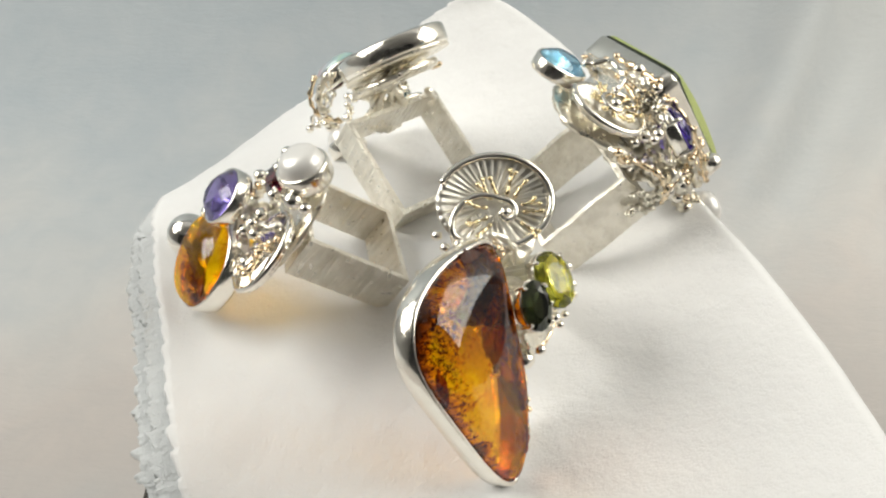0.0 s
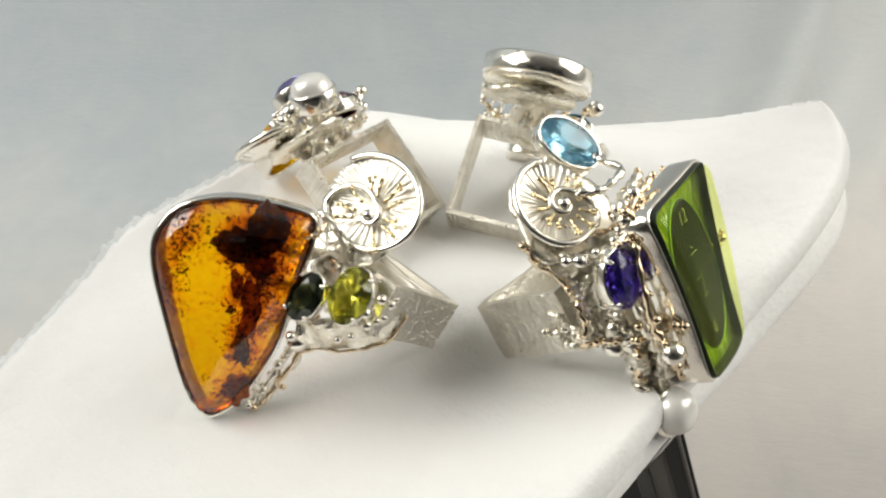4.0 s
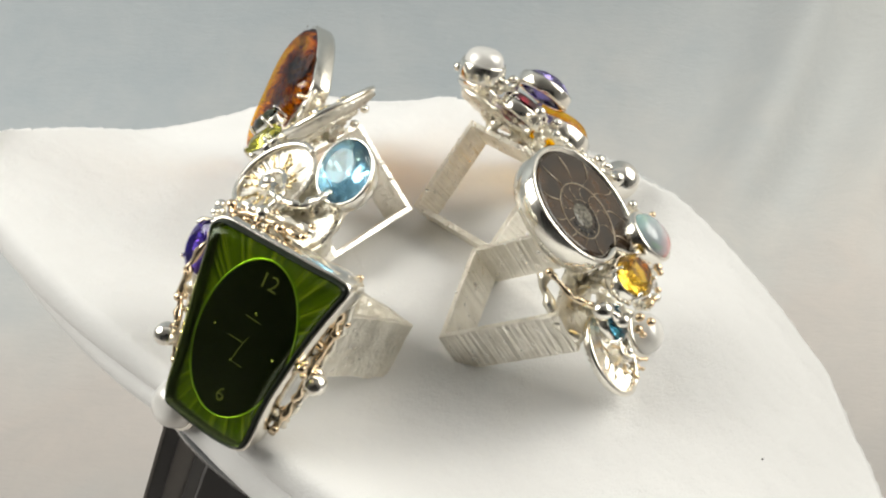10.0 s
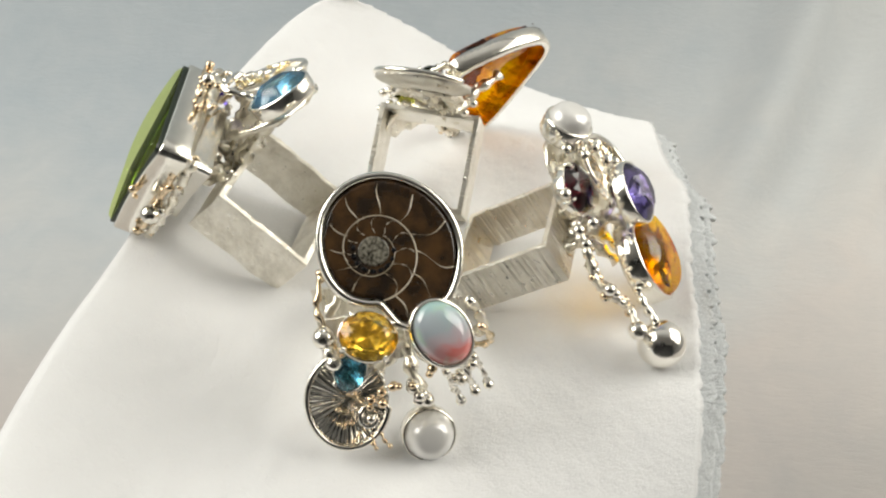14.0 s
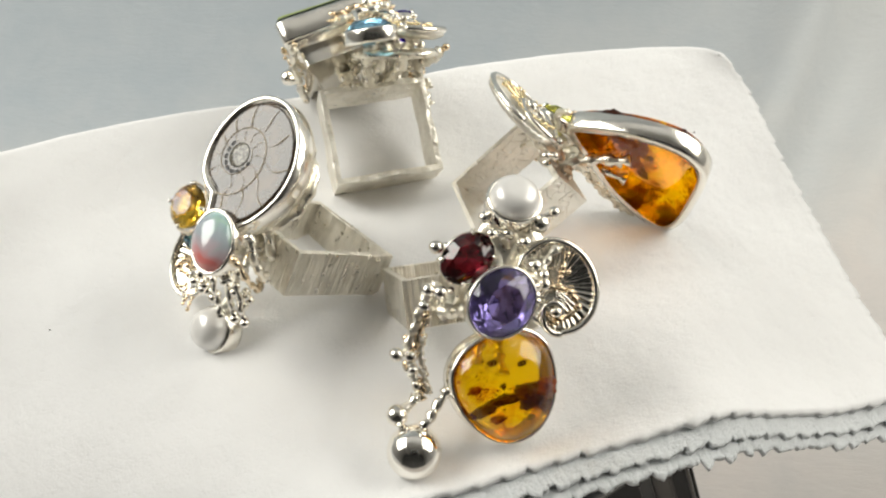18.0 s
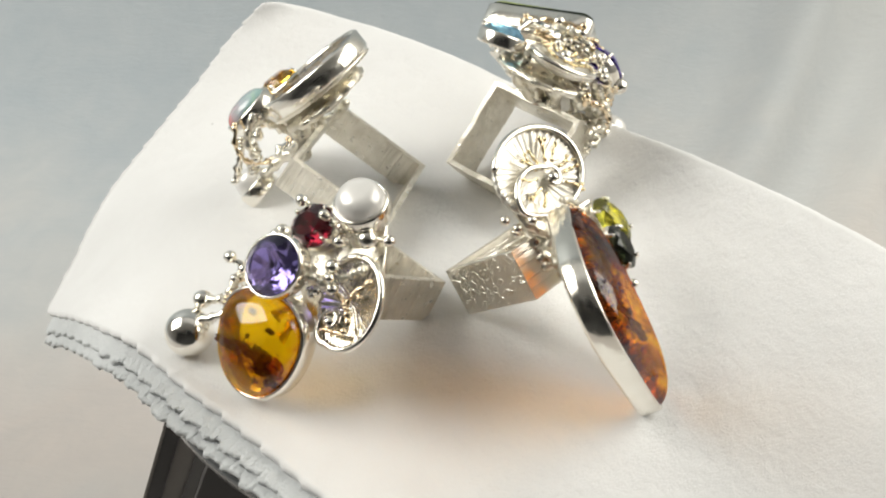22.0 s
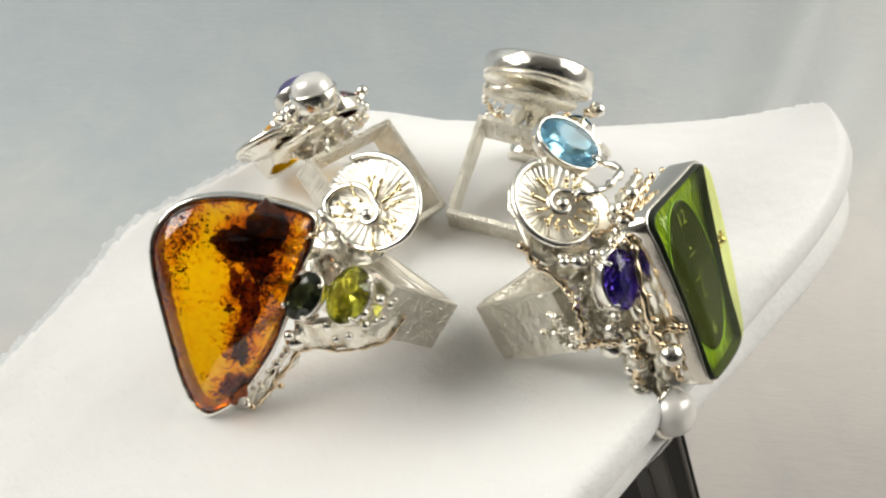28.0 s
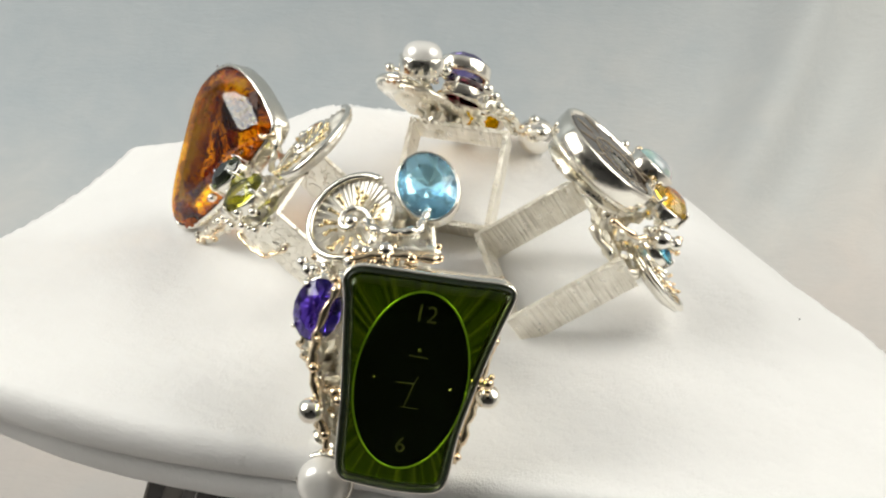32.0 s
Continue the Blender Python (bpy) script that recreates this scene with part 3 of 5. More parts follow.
def inclusions(gem, m, lumps, swarms, seed):
    """Bark inside a piece of amber: lumps (x, y, z, rx, ry, rz, material) and swarms of flecks (x, y, z, spread x, spread y, count, size)."""
    rng = random.Random(seed)
    for x, y, z, rx, ry, rz, material in lumps:
        part("bark_inclusion", flake((x, y, z), (rx, ry, rz), rng), material, gem, m, smooth=False)
    swarm = bmesh.new()
    for x, y, z, sx, sy, count, size in swarms:
        for _ in range(count):
            r = size * rng.uniform(0.5, 1.5)
            one = flake((x + sx * max(-1.5, min(1.5, rng.gauss(0, 1))), y + sy * max(-1.6, min(1.6, rng.gauss(0, 1))), z + rng.uniform(-0.7, 0.9)), (r, r * rng.uniform(0.3, 0.8), r * 0.4), rng, 1, 0.5)
            base = [swarm.verts.new(v.co) for v in one.verts]
            one.verts.index_update()
            for f in one.faces:
                swarm.faces.new([base[v.index] for v in f.verts])
            one.free()
    part("bark_flecks", swarm, BARK, gem, m, smooth=False, kind="stuff")


def pearl(parent, c, n, r, label, h=None, deep=3.0):
    m = facing(c, n)
    gem = part("pearl", dome(oval(r - 0.35, r - 0.35), h or r * 0.85, 10, -1.0, 0.6), PEARL, parent, m, label)
    part("bezel", cup(oval(r - 0.3, r - 0.3), -deep, 0.5, 0.5, True), SILVER, gem, m)
    return gem, m


def web(parent, a, b, material, seed, name="backing_plate"):
    """A draped, lumpy sheet of cast metal between two lines."""
    rng = random.Random(seed)
    la, lb = curve_points(a, 8), curve_points(b, 8)
    n = min(len(la), len(lb))
    bm, rows = bmesh.new(), []
    for k in range(n):
        row = []
        for j in range(9):
            p = la[k].lerp(lb[k], j / 8)
            row.append(p + V(noise.noise(p * 0.45 + V(seed, 0, 0)), noise.noise(p * 0.45 + V(0, seed, 0)), noise.noise(p * 0.5 + V(0, 0, seed))) * 0.9)
        rows.append(row)
    loops(bm, rows, False, False, closed=False)
    ob = part(name, bm, material, parent)
    sol = ob.modifiers.new("thickness", "SOLIDIFY")
    sol.thickness, sol.offset = 0.9 * MM, 0
    return ob


def cast_plate(parent, c, n, outline, thick, seed, material=None):
    """A lumpy poured-metal plate that carries the settings."""
    m = facing(c, n)
    bm, edge = bmesh.new(), rounded(outline, 2)
    rings = []
    for s, z in ((0.02, -1), (0.3, -1), (0.55, -1), (0.8, -1), (0.96, -0.7), (1.0, 0), (0.96, 0.7), (0.8, 1), (0.55, 1), (0.3, 1), (0.02, 1)):
        ring = []
        for x, y in edge:
            k = 1 + 0.10 * noise.noise((x * 0.5, y * 0.5, seed))
            w = noise.noise((x * s * 0.55, y * s * 0.55, seed + z)) + 0.6 * noise.noise((x * s * 1.2, y * s * 1.2, seed - z))
            ring.append((x * s * k, y * s * k, z * thick * 0.5 + 0.55 * w))
        rings.append(ring)
    loops(bm, rings)
    return part("backing_plate", bm, material or CAST_SILVER, parent, m)


def chain(parent, pts, material, count, r, seed, jitter=0.9):
    """Granules strung along a line."""
    rng = random.Random(seed)
    line = curve_points(pts, 12)
    for k in range(count):
        p = line[int((len(line) - 1) * (k + rng.uniform(-0.3, 0.3)) / max(count - 1, 1)) % len(line)]
        ball(parent, p + V(rng.uniform(-1, 1), rng.uniform(-1, 1), rng.uniform(-1, 1)) * jitter, rng.choice((r * 0.75, r, r, r * 1.3)), material)


# ---- the setting ----
def smoothstep(a, b, x):
    t = min(1, max(0, (x - a) / (b - a)))
    return t * t * (3 - 2 * t)


def sheet(name, material, rows, label, scale=1.0, smooth=True):
    bm = bmesh.new()
    loops(bm, rows, False, False, closed=False)
    ob = new(name, mesh_of(bm, name, smooth, scale))
    ob.data.materials.append(material)
    return tagged(ob, label, kind="structure")


def backdrop():
    """A hung sheet that sweeps from the table top up behind."""
    rows = []
    prof = [(-0.45 + 0.02 * k, -0.125) for k in range(32)]
    for k in range(1, 25):
        a = k / 24 * math.pi / 2
        prof.append((0.17 + 0.16 * math.sin(a), -0.125 + 0.16 * (1 - math.cos(a))))
    prof += [(0.335, 0.10 + 0.08 * k) for k in range(1, 9)]
    for y, z in prof:
        row = []
        for i in range(241):
            x = -0.75 + 1.5 * i / 240
            rise = smoothstep(0.10, 0.24, y)
            fold = 0.020 * rise * (math.exp(-((x - 0.130 - 0.5 * (y - 0.2)) / 0.017) ** 2) + 0.8 * math.exp(-((x - 0.185 - 0.6 * (y - 0.2)) / 0.016) ** 2)
                                   + 0.7 * math.exp(-((x - 0.27 - 0.3 * (y - 0.2)) / 0.022) ** 2))
            fold += 0.004 * smoothstep(0.02, 0.12, y) * noise.noise((x * 16, y * 9, 1.3))
            row.append((x, y - fold * 0.7 + 0.003 * noise.noise((x * 7, y * 7, z * 7)), z + fold * 0.7 + 0.0015 * noise.noise((x * 18, y * 18, 3))))
        rows.append(row)
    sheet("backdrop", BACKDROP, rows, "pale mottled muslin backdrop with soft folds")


backdrop()


def box_structure(name, lo, hi, material, label):
    bm = bmesh.new()
    bmesh.ops.create_cube(bm, size=1)
    for v in bm.verts:
        v.co = V(*[l + (h - l) * (c + 0.5) for l, h, c in zip(lo, hi, v.co)])
    ob = new(name, mesh_of(bm, name, False, 1))
    ob.data.materials.append(material)
    return tagged(ob, label, kind="structure")


box_structure("floor", (-1.6, -1.7, -0.95), (1.6, 1.3, -0.85), ROOM, "plain dark studio floor")
box_structure("ceiling", (-1.6, -1.7, 1.55), (1.6, 1.3, 1.65), CEILING, "plain grey studio ceiling")
box_structure("wall_south", (-1.6, -1.8, -0.85), (1.6, -1.7, 1.55), ROOM, "plain dark studio wall")
box_structure("wall_north", (-1.6, 1.3, -0.85), (1.6, 1.4, 1.55), PALE_WALL, "plain pale studio wall")
box_structure("wall_west", (-1.7, -1.7, -0.85), (-1.6, 1.3, 1.55), PALE_WALL, "plain pale studio wall")
box_structure("wall_east", (1.6, -1.7, -0.85), (1.7, 1.3, 1.55), PALE_WALL, "plain pale studio wall")
box_structure("table_top", (-0.8, -0.5, -0.16), (0.8, 0.5, -0.131), ROOM, "dark table top under the backdrop")


# ---- the stand and the turntable ----
def stand():
    root = new("turntable_stand")
    root.matrix_basis = Matrix.Translation((0, 0, -0.124))
    SPOT[root] = Matrix.Translation((0, 0, -124))
    tagged(root, "black gloss plastic turntable stand with grey side strips", "stand")

    def slab(name, corners, thick, material):
        bm = bmesh.new()
        a, b, c, d = (Vector(p) for p in corners)
        n = (b - a).cross(d - a).normalized() * thick
        loops(bm, [[a, b, c, d], [p - n for p in (a, b, c, d)]])
        bmesh.ops.bevel(bm, geom=bm.edges[:], offset=0.5, segments=2, affect="EDGES")
        part(name, bm, material, root, smooth=False)

    def wall(s, a, b, y, low=-120, high=-11):
        """Corners of an upright strip from a to b inward of the sloping outer edge."""
        edge = lambda z: 40.4 - 0.36 * z
        return [(s * (edge(high) - a), y, high), (s * (edge(low) - a), y, low), (s * (edge(low) - b), y, low), (s * (edge(high) - b), y, high)]

    for s in (-1, 1):
        for name, a, b, y, material in (("leg", 0.0, 3.3, -20.0, BLACK_GLOSS), ("strip", 3.35, 7.6, -19.4, GREY_STRIP), ("leg", 7.65, 10.4, -20.4, SMOKE_PANEL), ("edge_trim", -0.5, -0.05, -19.6, GREY_STRIP)):
            slab(name, wall(s, a, b, y), 4 * -s, material)
        slab("leg", wall(s, 0.0, 9.0, 24.0), 4 * s, BLACK_GLOSS)
    bm = bmesh.new()
    loops(bm, [[(x, y, -123) for x, y in ((-74, -17), (74, -17), (74, 20), (-74, 20))], [(x, y, -11) for x, y in ((-33, -17), (33, -17), (33, 20), (-33, 20))]])
    part("body", bm, BLACK_GLOSS, root, smooth=False)


stand()


def camera_housing():
    """The filming camera's own dark body, behind its lens; the polished silver mirrors it."""
    bm = bmesh.new()
    bmesh.ops.create_cube(bm, size=1)
    for v in bm.verts:
        v.co = V(v.co.x * 84, v.co.y * 58, v.co.z * 34)
    bmesh.ops.bevel(bm, geom=bm.edges[:], offset=5, segments=3, affect="EDGES")
    root = new("camera_body", mesh_of(bm, "camera_body"))
    root.data.materials.append(BLACK_GLOSS)
    root.matrix_basis = STAND_POINT @ Matrix.Translation((0, 0, 0.036))
    tagged(root, "black camera body mirrored in the polished silver", "camera")


camera_housing()


def turntable():
    root = thing("turntable_disc", (0, 0, -10.8), "round grey acrylic turntable disc under the cloth", "turntable")
    bm = bmesh.new()
    prof = [(0.5, -10.8), (50, -10.8), (53.4, -10.4), (54.2, -9.8), (54.2, -8.0), (53.6, -7.2), (52.2, -6.9), (51.8, -7.4), (0.5, -7.4)]
    loops(bm, [[(r * math.cos(2 * math.pi * k / 160), r * math.sin(2 * math.pi * k / 160), z) for k in range(160)] for r, z in prof])
    part("disc", bm, TRAY_EDGE, root)


turntable()


# ---- the cloth ----
def edge_line(pts, count):
    line = curve_points(pts, 40)
    out = []
    for k in range(count):
        f = k / (count - 1) * (len(line) - 1)
        i = min(int(f), len(line) - 2)
        out.append(line[i].lerp(line[i + 1], f - i))
    return out


P1, P2, P3, P4 = V(-66.2, 48.8, -23.7), V(-15.7, -94.8, -16.4), V(66.4, -71.6, 11.5), V(6.9, 99.8, 11.3)
E_PINK = [P1, V(-61.7, 29.9, -10.7), V(-56.8, 12.3, -2.0), V(-53.3, 2.8, 0.0), V(-49.5, -9.3, 0.6), V(-44.8, -21.3, 0.4), V(-40.6, -34.4, 0.4), V(-35.5, -48, -0.4), V(-31, -58.5, -5), V(-24, -76.3, -12.4), P2]
E_SOUTH = [P2, V(4.6, -90.6, -14.7), V(26.1, -85.8, -10.0), V(44.2, -77.9, 0.6), P3]
E_FOLD = [P4, V(20.7, 86.6, 8.4), V(32.7, 64.6, 8.3), V(46.3, 27, 7.9), V(53, 8.3, 8.4), V(60.3, -13.6, 9.2), V(65.8, -36.4, 9.8), V(68.9, -56.9, 10.1), P3]
E_NORTH = [P1, V(-57.5, 61.5, -22.8), V(-47.2, 74.9, -20.1), V(-32.2, 84.2, -13.3), V(-11, 93, -1.4), P4]

FRAY = V(-59.8, 42.6, -34.0)


def cloth():
    root = thing("display_cloth", (0, 0, -4), "thick white flannel cloth with pinked edges on the turntable", "cloth")
    n = 230
    left, right = edge_line(E_PINK, n), edge_line(E_FOLD[::1], n)
    low, high = edge_line(E_NORTH, n), edge_line(E_SOUTH, n)

    def top(i, j, pink=True):
        s, t = j / (n - 1), i / (n - 1)
        p = left[i] * (1 - s) + right[i] * s + low[j] * (1 - t) + high[j] * t
        p -= left[0] * (1 - s) * (1 - t) + right[0] * s * (1 - t) + left[-1] * (1 - s) * t + right[-1] * s * t
        out = smoothstep(0.40, 1.0, ((2 * s - 1) ** 4 + (2 * t - 1) ** 4) ** 0.25)
        p.z = p.z * out - 0.9 * (1 - out)
        corner = max(0.0, s + abs(2 * t - 1) - 1.84) / 0.16
        p -= V(p.x, p.y, 0).normalized() * 3.5 * corner ** 2
        p.z += 0.5 * noise.noise((p.x / 18, p.y / 18, 0.4)) + 0.16 * noise.noise((p.x / 4, p.y / 4, 2.4))
        return p

    rows = []
    for i in range(n):
        row = [top(i, j) for j in range(n)]
        rows.append(row)
    pitch = 4.6

    def scallop(d):
        f = (d / pitch) % 1.0
        tooth = math.floor(d / pitch)
        ragged = 1.0 + 0.45 * noise.noise((tooth * 1.7, 3.1, 0)) + 0.25 * noise.noise((d * 1.3, 0.7, 0))
        return 1.25 * ragged * min(1.0, f / 0.16) ** 0.6 * (1.0 - 0.55 * f)

    run = 0
    for i in range(n):
        run += (left[i] - left[i - 1]).length if i else 0
        d = (rows[i][0] - rows[i][2]).normalized()
        rows[i][0] = rows[i][0] + d * scallop(run)
    for line, row in ((low, rows[0]), (high, rows[-1])):
        run = 0
        for j in range(n):
            run += (line[j] - line[j - 1]).length if j else 0
            inner = rows[2][j] if row is rows[0] else rows[-3][j]
            row[j] = row[j] + (row[j] - inner).normalized() * scallop(run)
    # the folded side rolls over and tucks under twice
    wrap = []
    for i in range(n):
        p, q = rows[i][-1], rows[i][-4]
        out = V(p.x - q.x, p.y - q.y, 0).normalized()
        k = 1 + 0.18 * math.sin(i * 0.05) + 0.2 * noise.noise((i * 0.03, 1.2, 0))
        f = i / (n - 1)
        t1 = k * (8.0 - 2.2 * math.sin(math.pi * f))
        t2 = 6.5 * k
        shift = 2.2 * math.sin(f * 5.0 + 0.6)
        sec = []
        for a in range(1, 9):
            ang = a / 8 * math.pi * 0.86
            sec.append(p + out * (t1 * 0.36 * math.sin(ang)) + V(0, 0, -t1 * (1 - math.cos(ang)) * 0.5))
        base = p - out * 0.2 + V(0, 0, -t1 * 0.98)
        sec.append(base)
        for a in range(1, 10):
            ang = a / 9 * math.pi
            sec.append(base + out * (t2 * 0.45 * math.sin(ang) + shift * math.sin(ang)) + V(0, 0, -t2 * (1 - math.cos(ang)) * 0.5))
        sec.append(rows[i][n - 24] + V(0, 0, -(t1 + t2) * 0.92))
        wrap.append(sec)
    full = [row + wrap[i] for i, row in enumerate(rows)]
    bm = bmesh.new()
    loops(bm, full, False, False, closed=False)
    me = mesh_of(bm, "top_layer")
    ob = part("top_layer", me, FLEECE, root)
    ob.data.materials.append(SUEDE)
    sol = ob.modifiers.new("thickness", "SOLIDIFY")
    sol.thickness, sol.offset = 1.1 * MM, 0
    # two further layers show under the pinked side
    for layer, (reach, drop) in enumerate(((3.0, 1.2), (4.9, 2.3))):
        bm = bmesh.new()
        up, run = [], 1.9 * layer
        pull = 0.25 * layer
        for step in range(9, 3 * (n - 4)):
            i, part_way = divmod(step, 3)
            part_way /= 3.0
            a, b = rows[i], rows[i + 1]
            edge = left[i].lerp(left[i + 1], part_way)
            i += part_way
            run += (left[int(i) + 1] - left[int(i)]).length / 3 * (1 + pull * noise.noise((i * 0.05, layer * 9.0, 0)))
            d = (a[1] - a[9]).lerp(b[1] - b[9], part_way)
            d = V(d.x, d.y, min(d.z, 0)).normalized()
            sec = [a[j].lerp(b[j], part_way) + V(0, 0, -drop) for j in (26, 16, 9, 5, 2)]
            for k, q in enumerate((0.0, 0.35, 0.7, 0.88, 1.0)):
                r = reach * q + (1.75 * scallop(run) * (0.6 + 0.8 * abs(noise.noise((i * 0.11, layer * 5.0, 3)))) * smoothstep(0.55, 1.0, q))
                ruck = V(noise.noise((i * 0.31, q * 2, 7 + layer)), noise.noise((i * 0.31, q * 2, 17 + layer)), 1.6 * noise.noise((i * 0.37, q * 3, 27 + layer))) * 0.22 * q
                ruck += V(noise.noise((i * 0.83, q * 5, 47 + layer)), noise.noise((i * 0.83, q * 5, 57 + layer)), noise.noise((i * 0.9, q * 5, 67 + layer))) * 0.32 * q
                ruck += V(noise.noise((i * 2.3, q * 9, 77 + layer)), noise.noise((i * 2.3, q * 9, 87 + layer)), noise.noise((i * 2.3, q * 9, 97 + layer))) * 0.12 * q
                ruck.z *= 0.6
                sec.append(edge + d * r + V(0, 0, -drop - 0.12 * r) + ruck)
            up.append(sec)
        loops(bm, up, False, False, closed=False)
        ob = part("under_layer", bm, SUEDE, root, label="grey pinked under layer of the cloth")
        sol = ob.modifiers.new("thickness", "SOLIDIFY")
        sol.thickness, sol.offset = 0.8 * MM, 0
    part("frayed_thread", tube(curve_points([FRAY + V(0.8, -0.5, 7.0), FRAY + V(0.3, 0, 2.4), FRAY + V(-0.4, 0.3, -0.6), FRAY + V(0.5, -0.2, -2.2)], 5), [0.5, 0.8, 1.1, 0.8, 1.2, 1.3, 0.9, 1.2, 1.4, 1.0, 1.3, 0.9, 0.7, 0.8, 0.5, 0.3], 7), SUEDE, root, label="frayed grey thread")
    for x, y, s in ((39.4, -25.4, 0.22), (-20, 66, 0.2), (24, 40, 0.15)):
        part("lint", sphere(s, 0.5, 1), LINT, root, Matrix.Translation((x, y, 0.25)))


cloth()


# ---- the rings ----
def struts(ring, m, side, rise, width, targets, seed, r=0.9):
    """Cast supports from the top of a shank to the settings above it."""
    rng = random.Random(seed)
    for k, c in enumerate(targets):
        c = Vector(c)
        foot = m @ V(side * (0.2 + 0.6 * rng.random()), rise - 0.4, width * rng.uniform(0.15, 0.85))
        mid = foot.lerp(c, 0.5) + V(rng.uniform(-1, 1), rng.uniform(-1, 1), rng.uniform(-0.5, 1.2))
        twig(ring, [foot, mid, c], r, CAST_SILVER, "strut", (0, 0), 0.2, 7, rng)


def amber_ring():
    ring = thing("amber_ring", (10, -20, 0), "square silver ring with large honey amber, peridot and shell disc", "ring", "rings on the cloth")
    band, m = shank(ring, (-1.98, -9.24, 5.89), (0.968, 0.251, -0.002), (0.183, -0.701, 0.689), 20.4, 20.0, 9.1, ETCHED_SILVER, label="square band etched with crossing strokes")
    outline = rounded([(-11.9, 7.4), (-10.9, 10.4), (-8.2, 13.6), (-4.1, 15.2), (1.4, 15.7), (6.9, 15.0), (12.3, 13.7), (14.3, 12.2), (13.6, 8.0), (12.3, 4.5),
                       (10.1, -2.4), (8.2, -8.0), (4.9, -13.5), (1.7, -17.5), (-1.7, -19.6), (-3.6, -19.7), (-5.7, -17.9), (-7.7, -13.3), (-9.4, -6.6), (-10.8, -0.8), (-11.7, 3.5)], 1)
    outline = [(x, y * 1.035) for x, y in outline]
    gem, am = cab(ring, "amber", grown(outline, -0.9), 5.0, (8.43, -40.98, 17.22), (0.793, -0.379, 0.477), -3.75, AMBER,
                  "translucent honey amber with brown inclusions", -2.8, 0.9, 0.7, 0.72)
    inclusions(gem, am, [(1.6, 8.5, 2.6, 3.2, 2.5, 0.7, BARK), (6.6, 11.2, 2.2, 2.7, 3.5, 0.8, BARK), (4.4, 8.6, 2.4, 2.6, 2.0, 0.6, BARK), (5.2, 5.2, 2.0, 2.2, 2.2, 0.6, RUST), (1.7, 2.7, 2.6, 0.95, 2.4, 0.5, RUST),
                         (0.8, -1.5, 2.8, 0.75, 0.62, 0.4, BARK), (3.8, 0.0, 2.0, 1.6, 3.4, 0.6, RUST), (3.4, -3.8, 2.0, 1.2, 2.2, 0.5, RUST), (2.4, -7.4, 2.4, 1.3, 2.7, 0.5, BARK), (1.5, -14.8, 1.6, 2.0, 2.3, 0.6, RUST), (-9.0, 2.4, 1.0, 0.8, 2.8, 0.6, RUST)],
               [(-7.4, 6.0, 1.4, 1.2, 3.0, 150, 0.20), (-7.0, -3.6, 1.2, 0.8, 3.6, 70, 0.18), (-5.2, 10.4, 1.8, 1.8, 1.6, 110, 0.22), (6.6, 1.8, 1.8, 1.3, 3.0, 120, 0.20), (5.2, 6.4, 2.4, 2.2, 1.6, 60, 0.24), (3.4, -10.5, 1.6, 1.0, 2.2, 40, 0.18),
                (9.6, 7.0, 1.4, 1.5, 2.4, 50, 0.18), (-3.4, -14.0, 1.0, 1.0, 2.0, 25, 0.17)], 31)
    shell(ring, (10.8, -16.5, 28.0), (0.16, -0.63, 0.76), 9.3, 7.4, 0, 150, -1, [(-35, 215, 10, 2.9, 6.6, STEM_GOLD)], eye_at=(0.14, -0.27), arc=290)
    stone(ring, "peridot", (20.6, -25.7, 20.4), (0.38, -0.5, 0.78), 4.9, 3.5, 84, PERIDOT, "bright green faceted peridot")
    stone(ring, "tourmaline", (17.6, -31.8, 20.5), (0.45, -0.56, 0.70), 4.2, 2.85, 75, TOURMALINE, "dark green faceted tourmaline")
    cast_plate(ring, (11, -19.6, 23.4), (0.16, -0.63, 0.76), oval(7.0, 5.6, 14), 1.4, 3)
    struts(ring, m, 20.4, 20.0, 9.1, [(10, -17, 25.5), (8, -19, 26), (19.5, -25, 17.5), (16, -30, 17), (9, -36, 18), (12, -38, 12), (4, -36, 22), (14, -22, 22)], 4)
    edge = [am @ V(*q, -1.0) for q in ((14.6, 5), (12.0, -2.2), (9.8, -8), (6.0, -14), (2.6, -18))]
    web(ring, [(19, -22, 18), (21, -26, 17), (19, -30, 16), (16, -33, 15)], [(21, -17, 13), (22, -21, 9), (20, -27, 9), (17, -33, 9)], CAST_SILVER, 9)
    for k, (out, drop, r, mat) in enumerate(((0.2, -0.3, 0.6, CAST_SILVER), (0.9, -1.2, 0.5, CAST_SILVER), (1.3, -0.5, 0.34, GOLD), (0.6, -2.0, 0.45, CAST_SILVER))):
        twig(ring, [p + V(out, out * 1.1, drop) for p in edge[1:]], r, mat, wobble=0.4, rng=random.Random(70 + k))
    chain(ring, edge[1:], SILVER, 12, 0.7, 11, 0.7)
    chain(ring, [p + V(1.2, 1.3, -0.9) for p in edge[1:]], GOLD, 8, 0.45, 12, 0.5)
    ball(ring, (16.4, -33.4, 10.4), 1.8)
    twig(ring, [am @ V(15, 12, 0.5), am @ V(13.6, 10.4, 2.0), am @ V(11.6, 10.2, 1.6)], 0.42, GOLD, "wire", (0, 0.55))
    twig(ring, [am @ V(14.4, 13.5, 0), am @ V(17.5, 10, 1.2), am @ V(17.5, 6, 0.6)], 0.5, CAST_SILVER)
    for p in ((5.5, -23.0, 24.5), (3.4, -22.2, 23.0), (2.0, -20.5, 24.0), (4.0, -21.0, 21.0), (23.5, -24.5, 18.5), (23, -21.5, 19.5), (22.3, -19.6, 17.0), (21, -29.5, 16.0), (18.6, -35.0, 14.4)):
        ball(ring, p, 0.9)
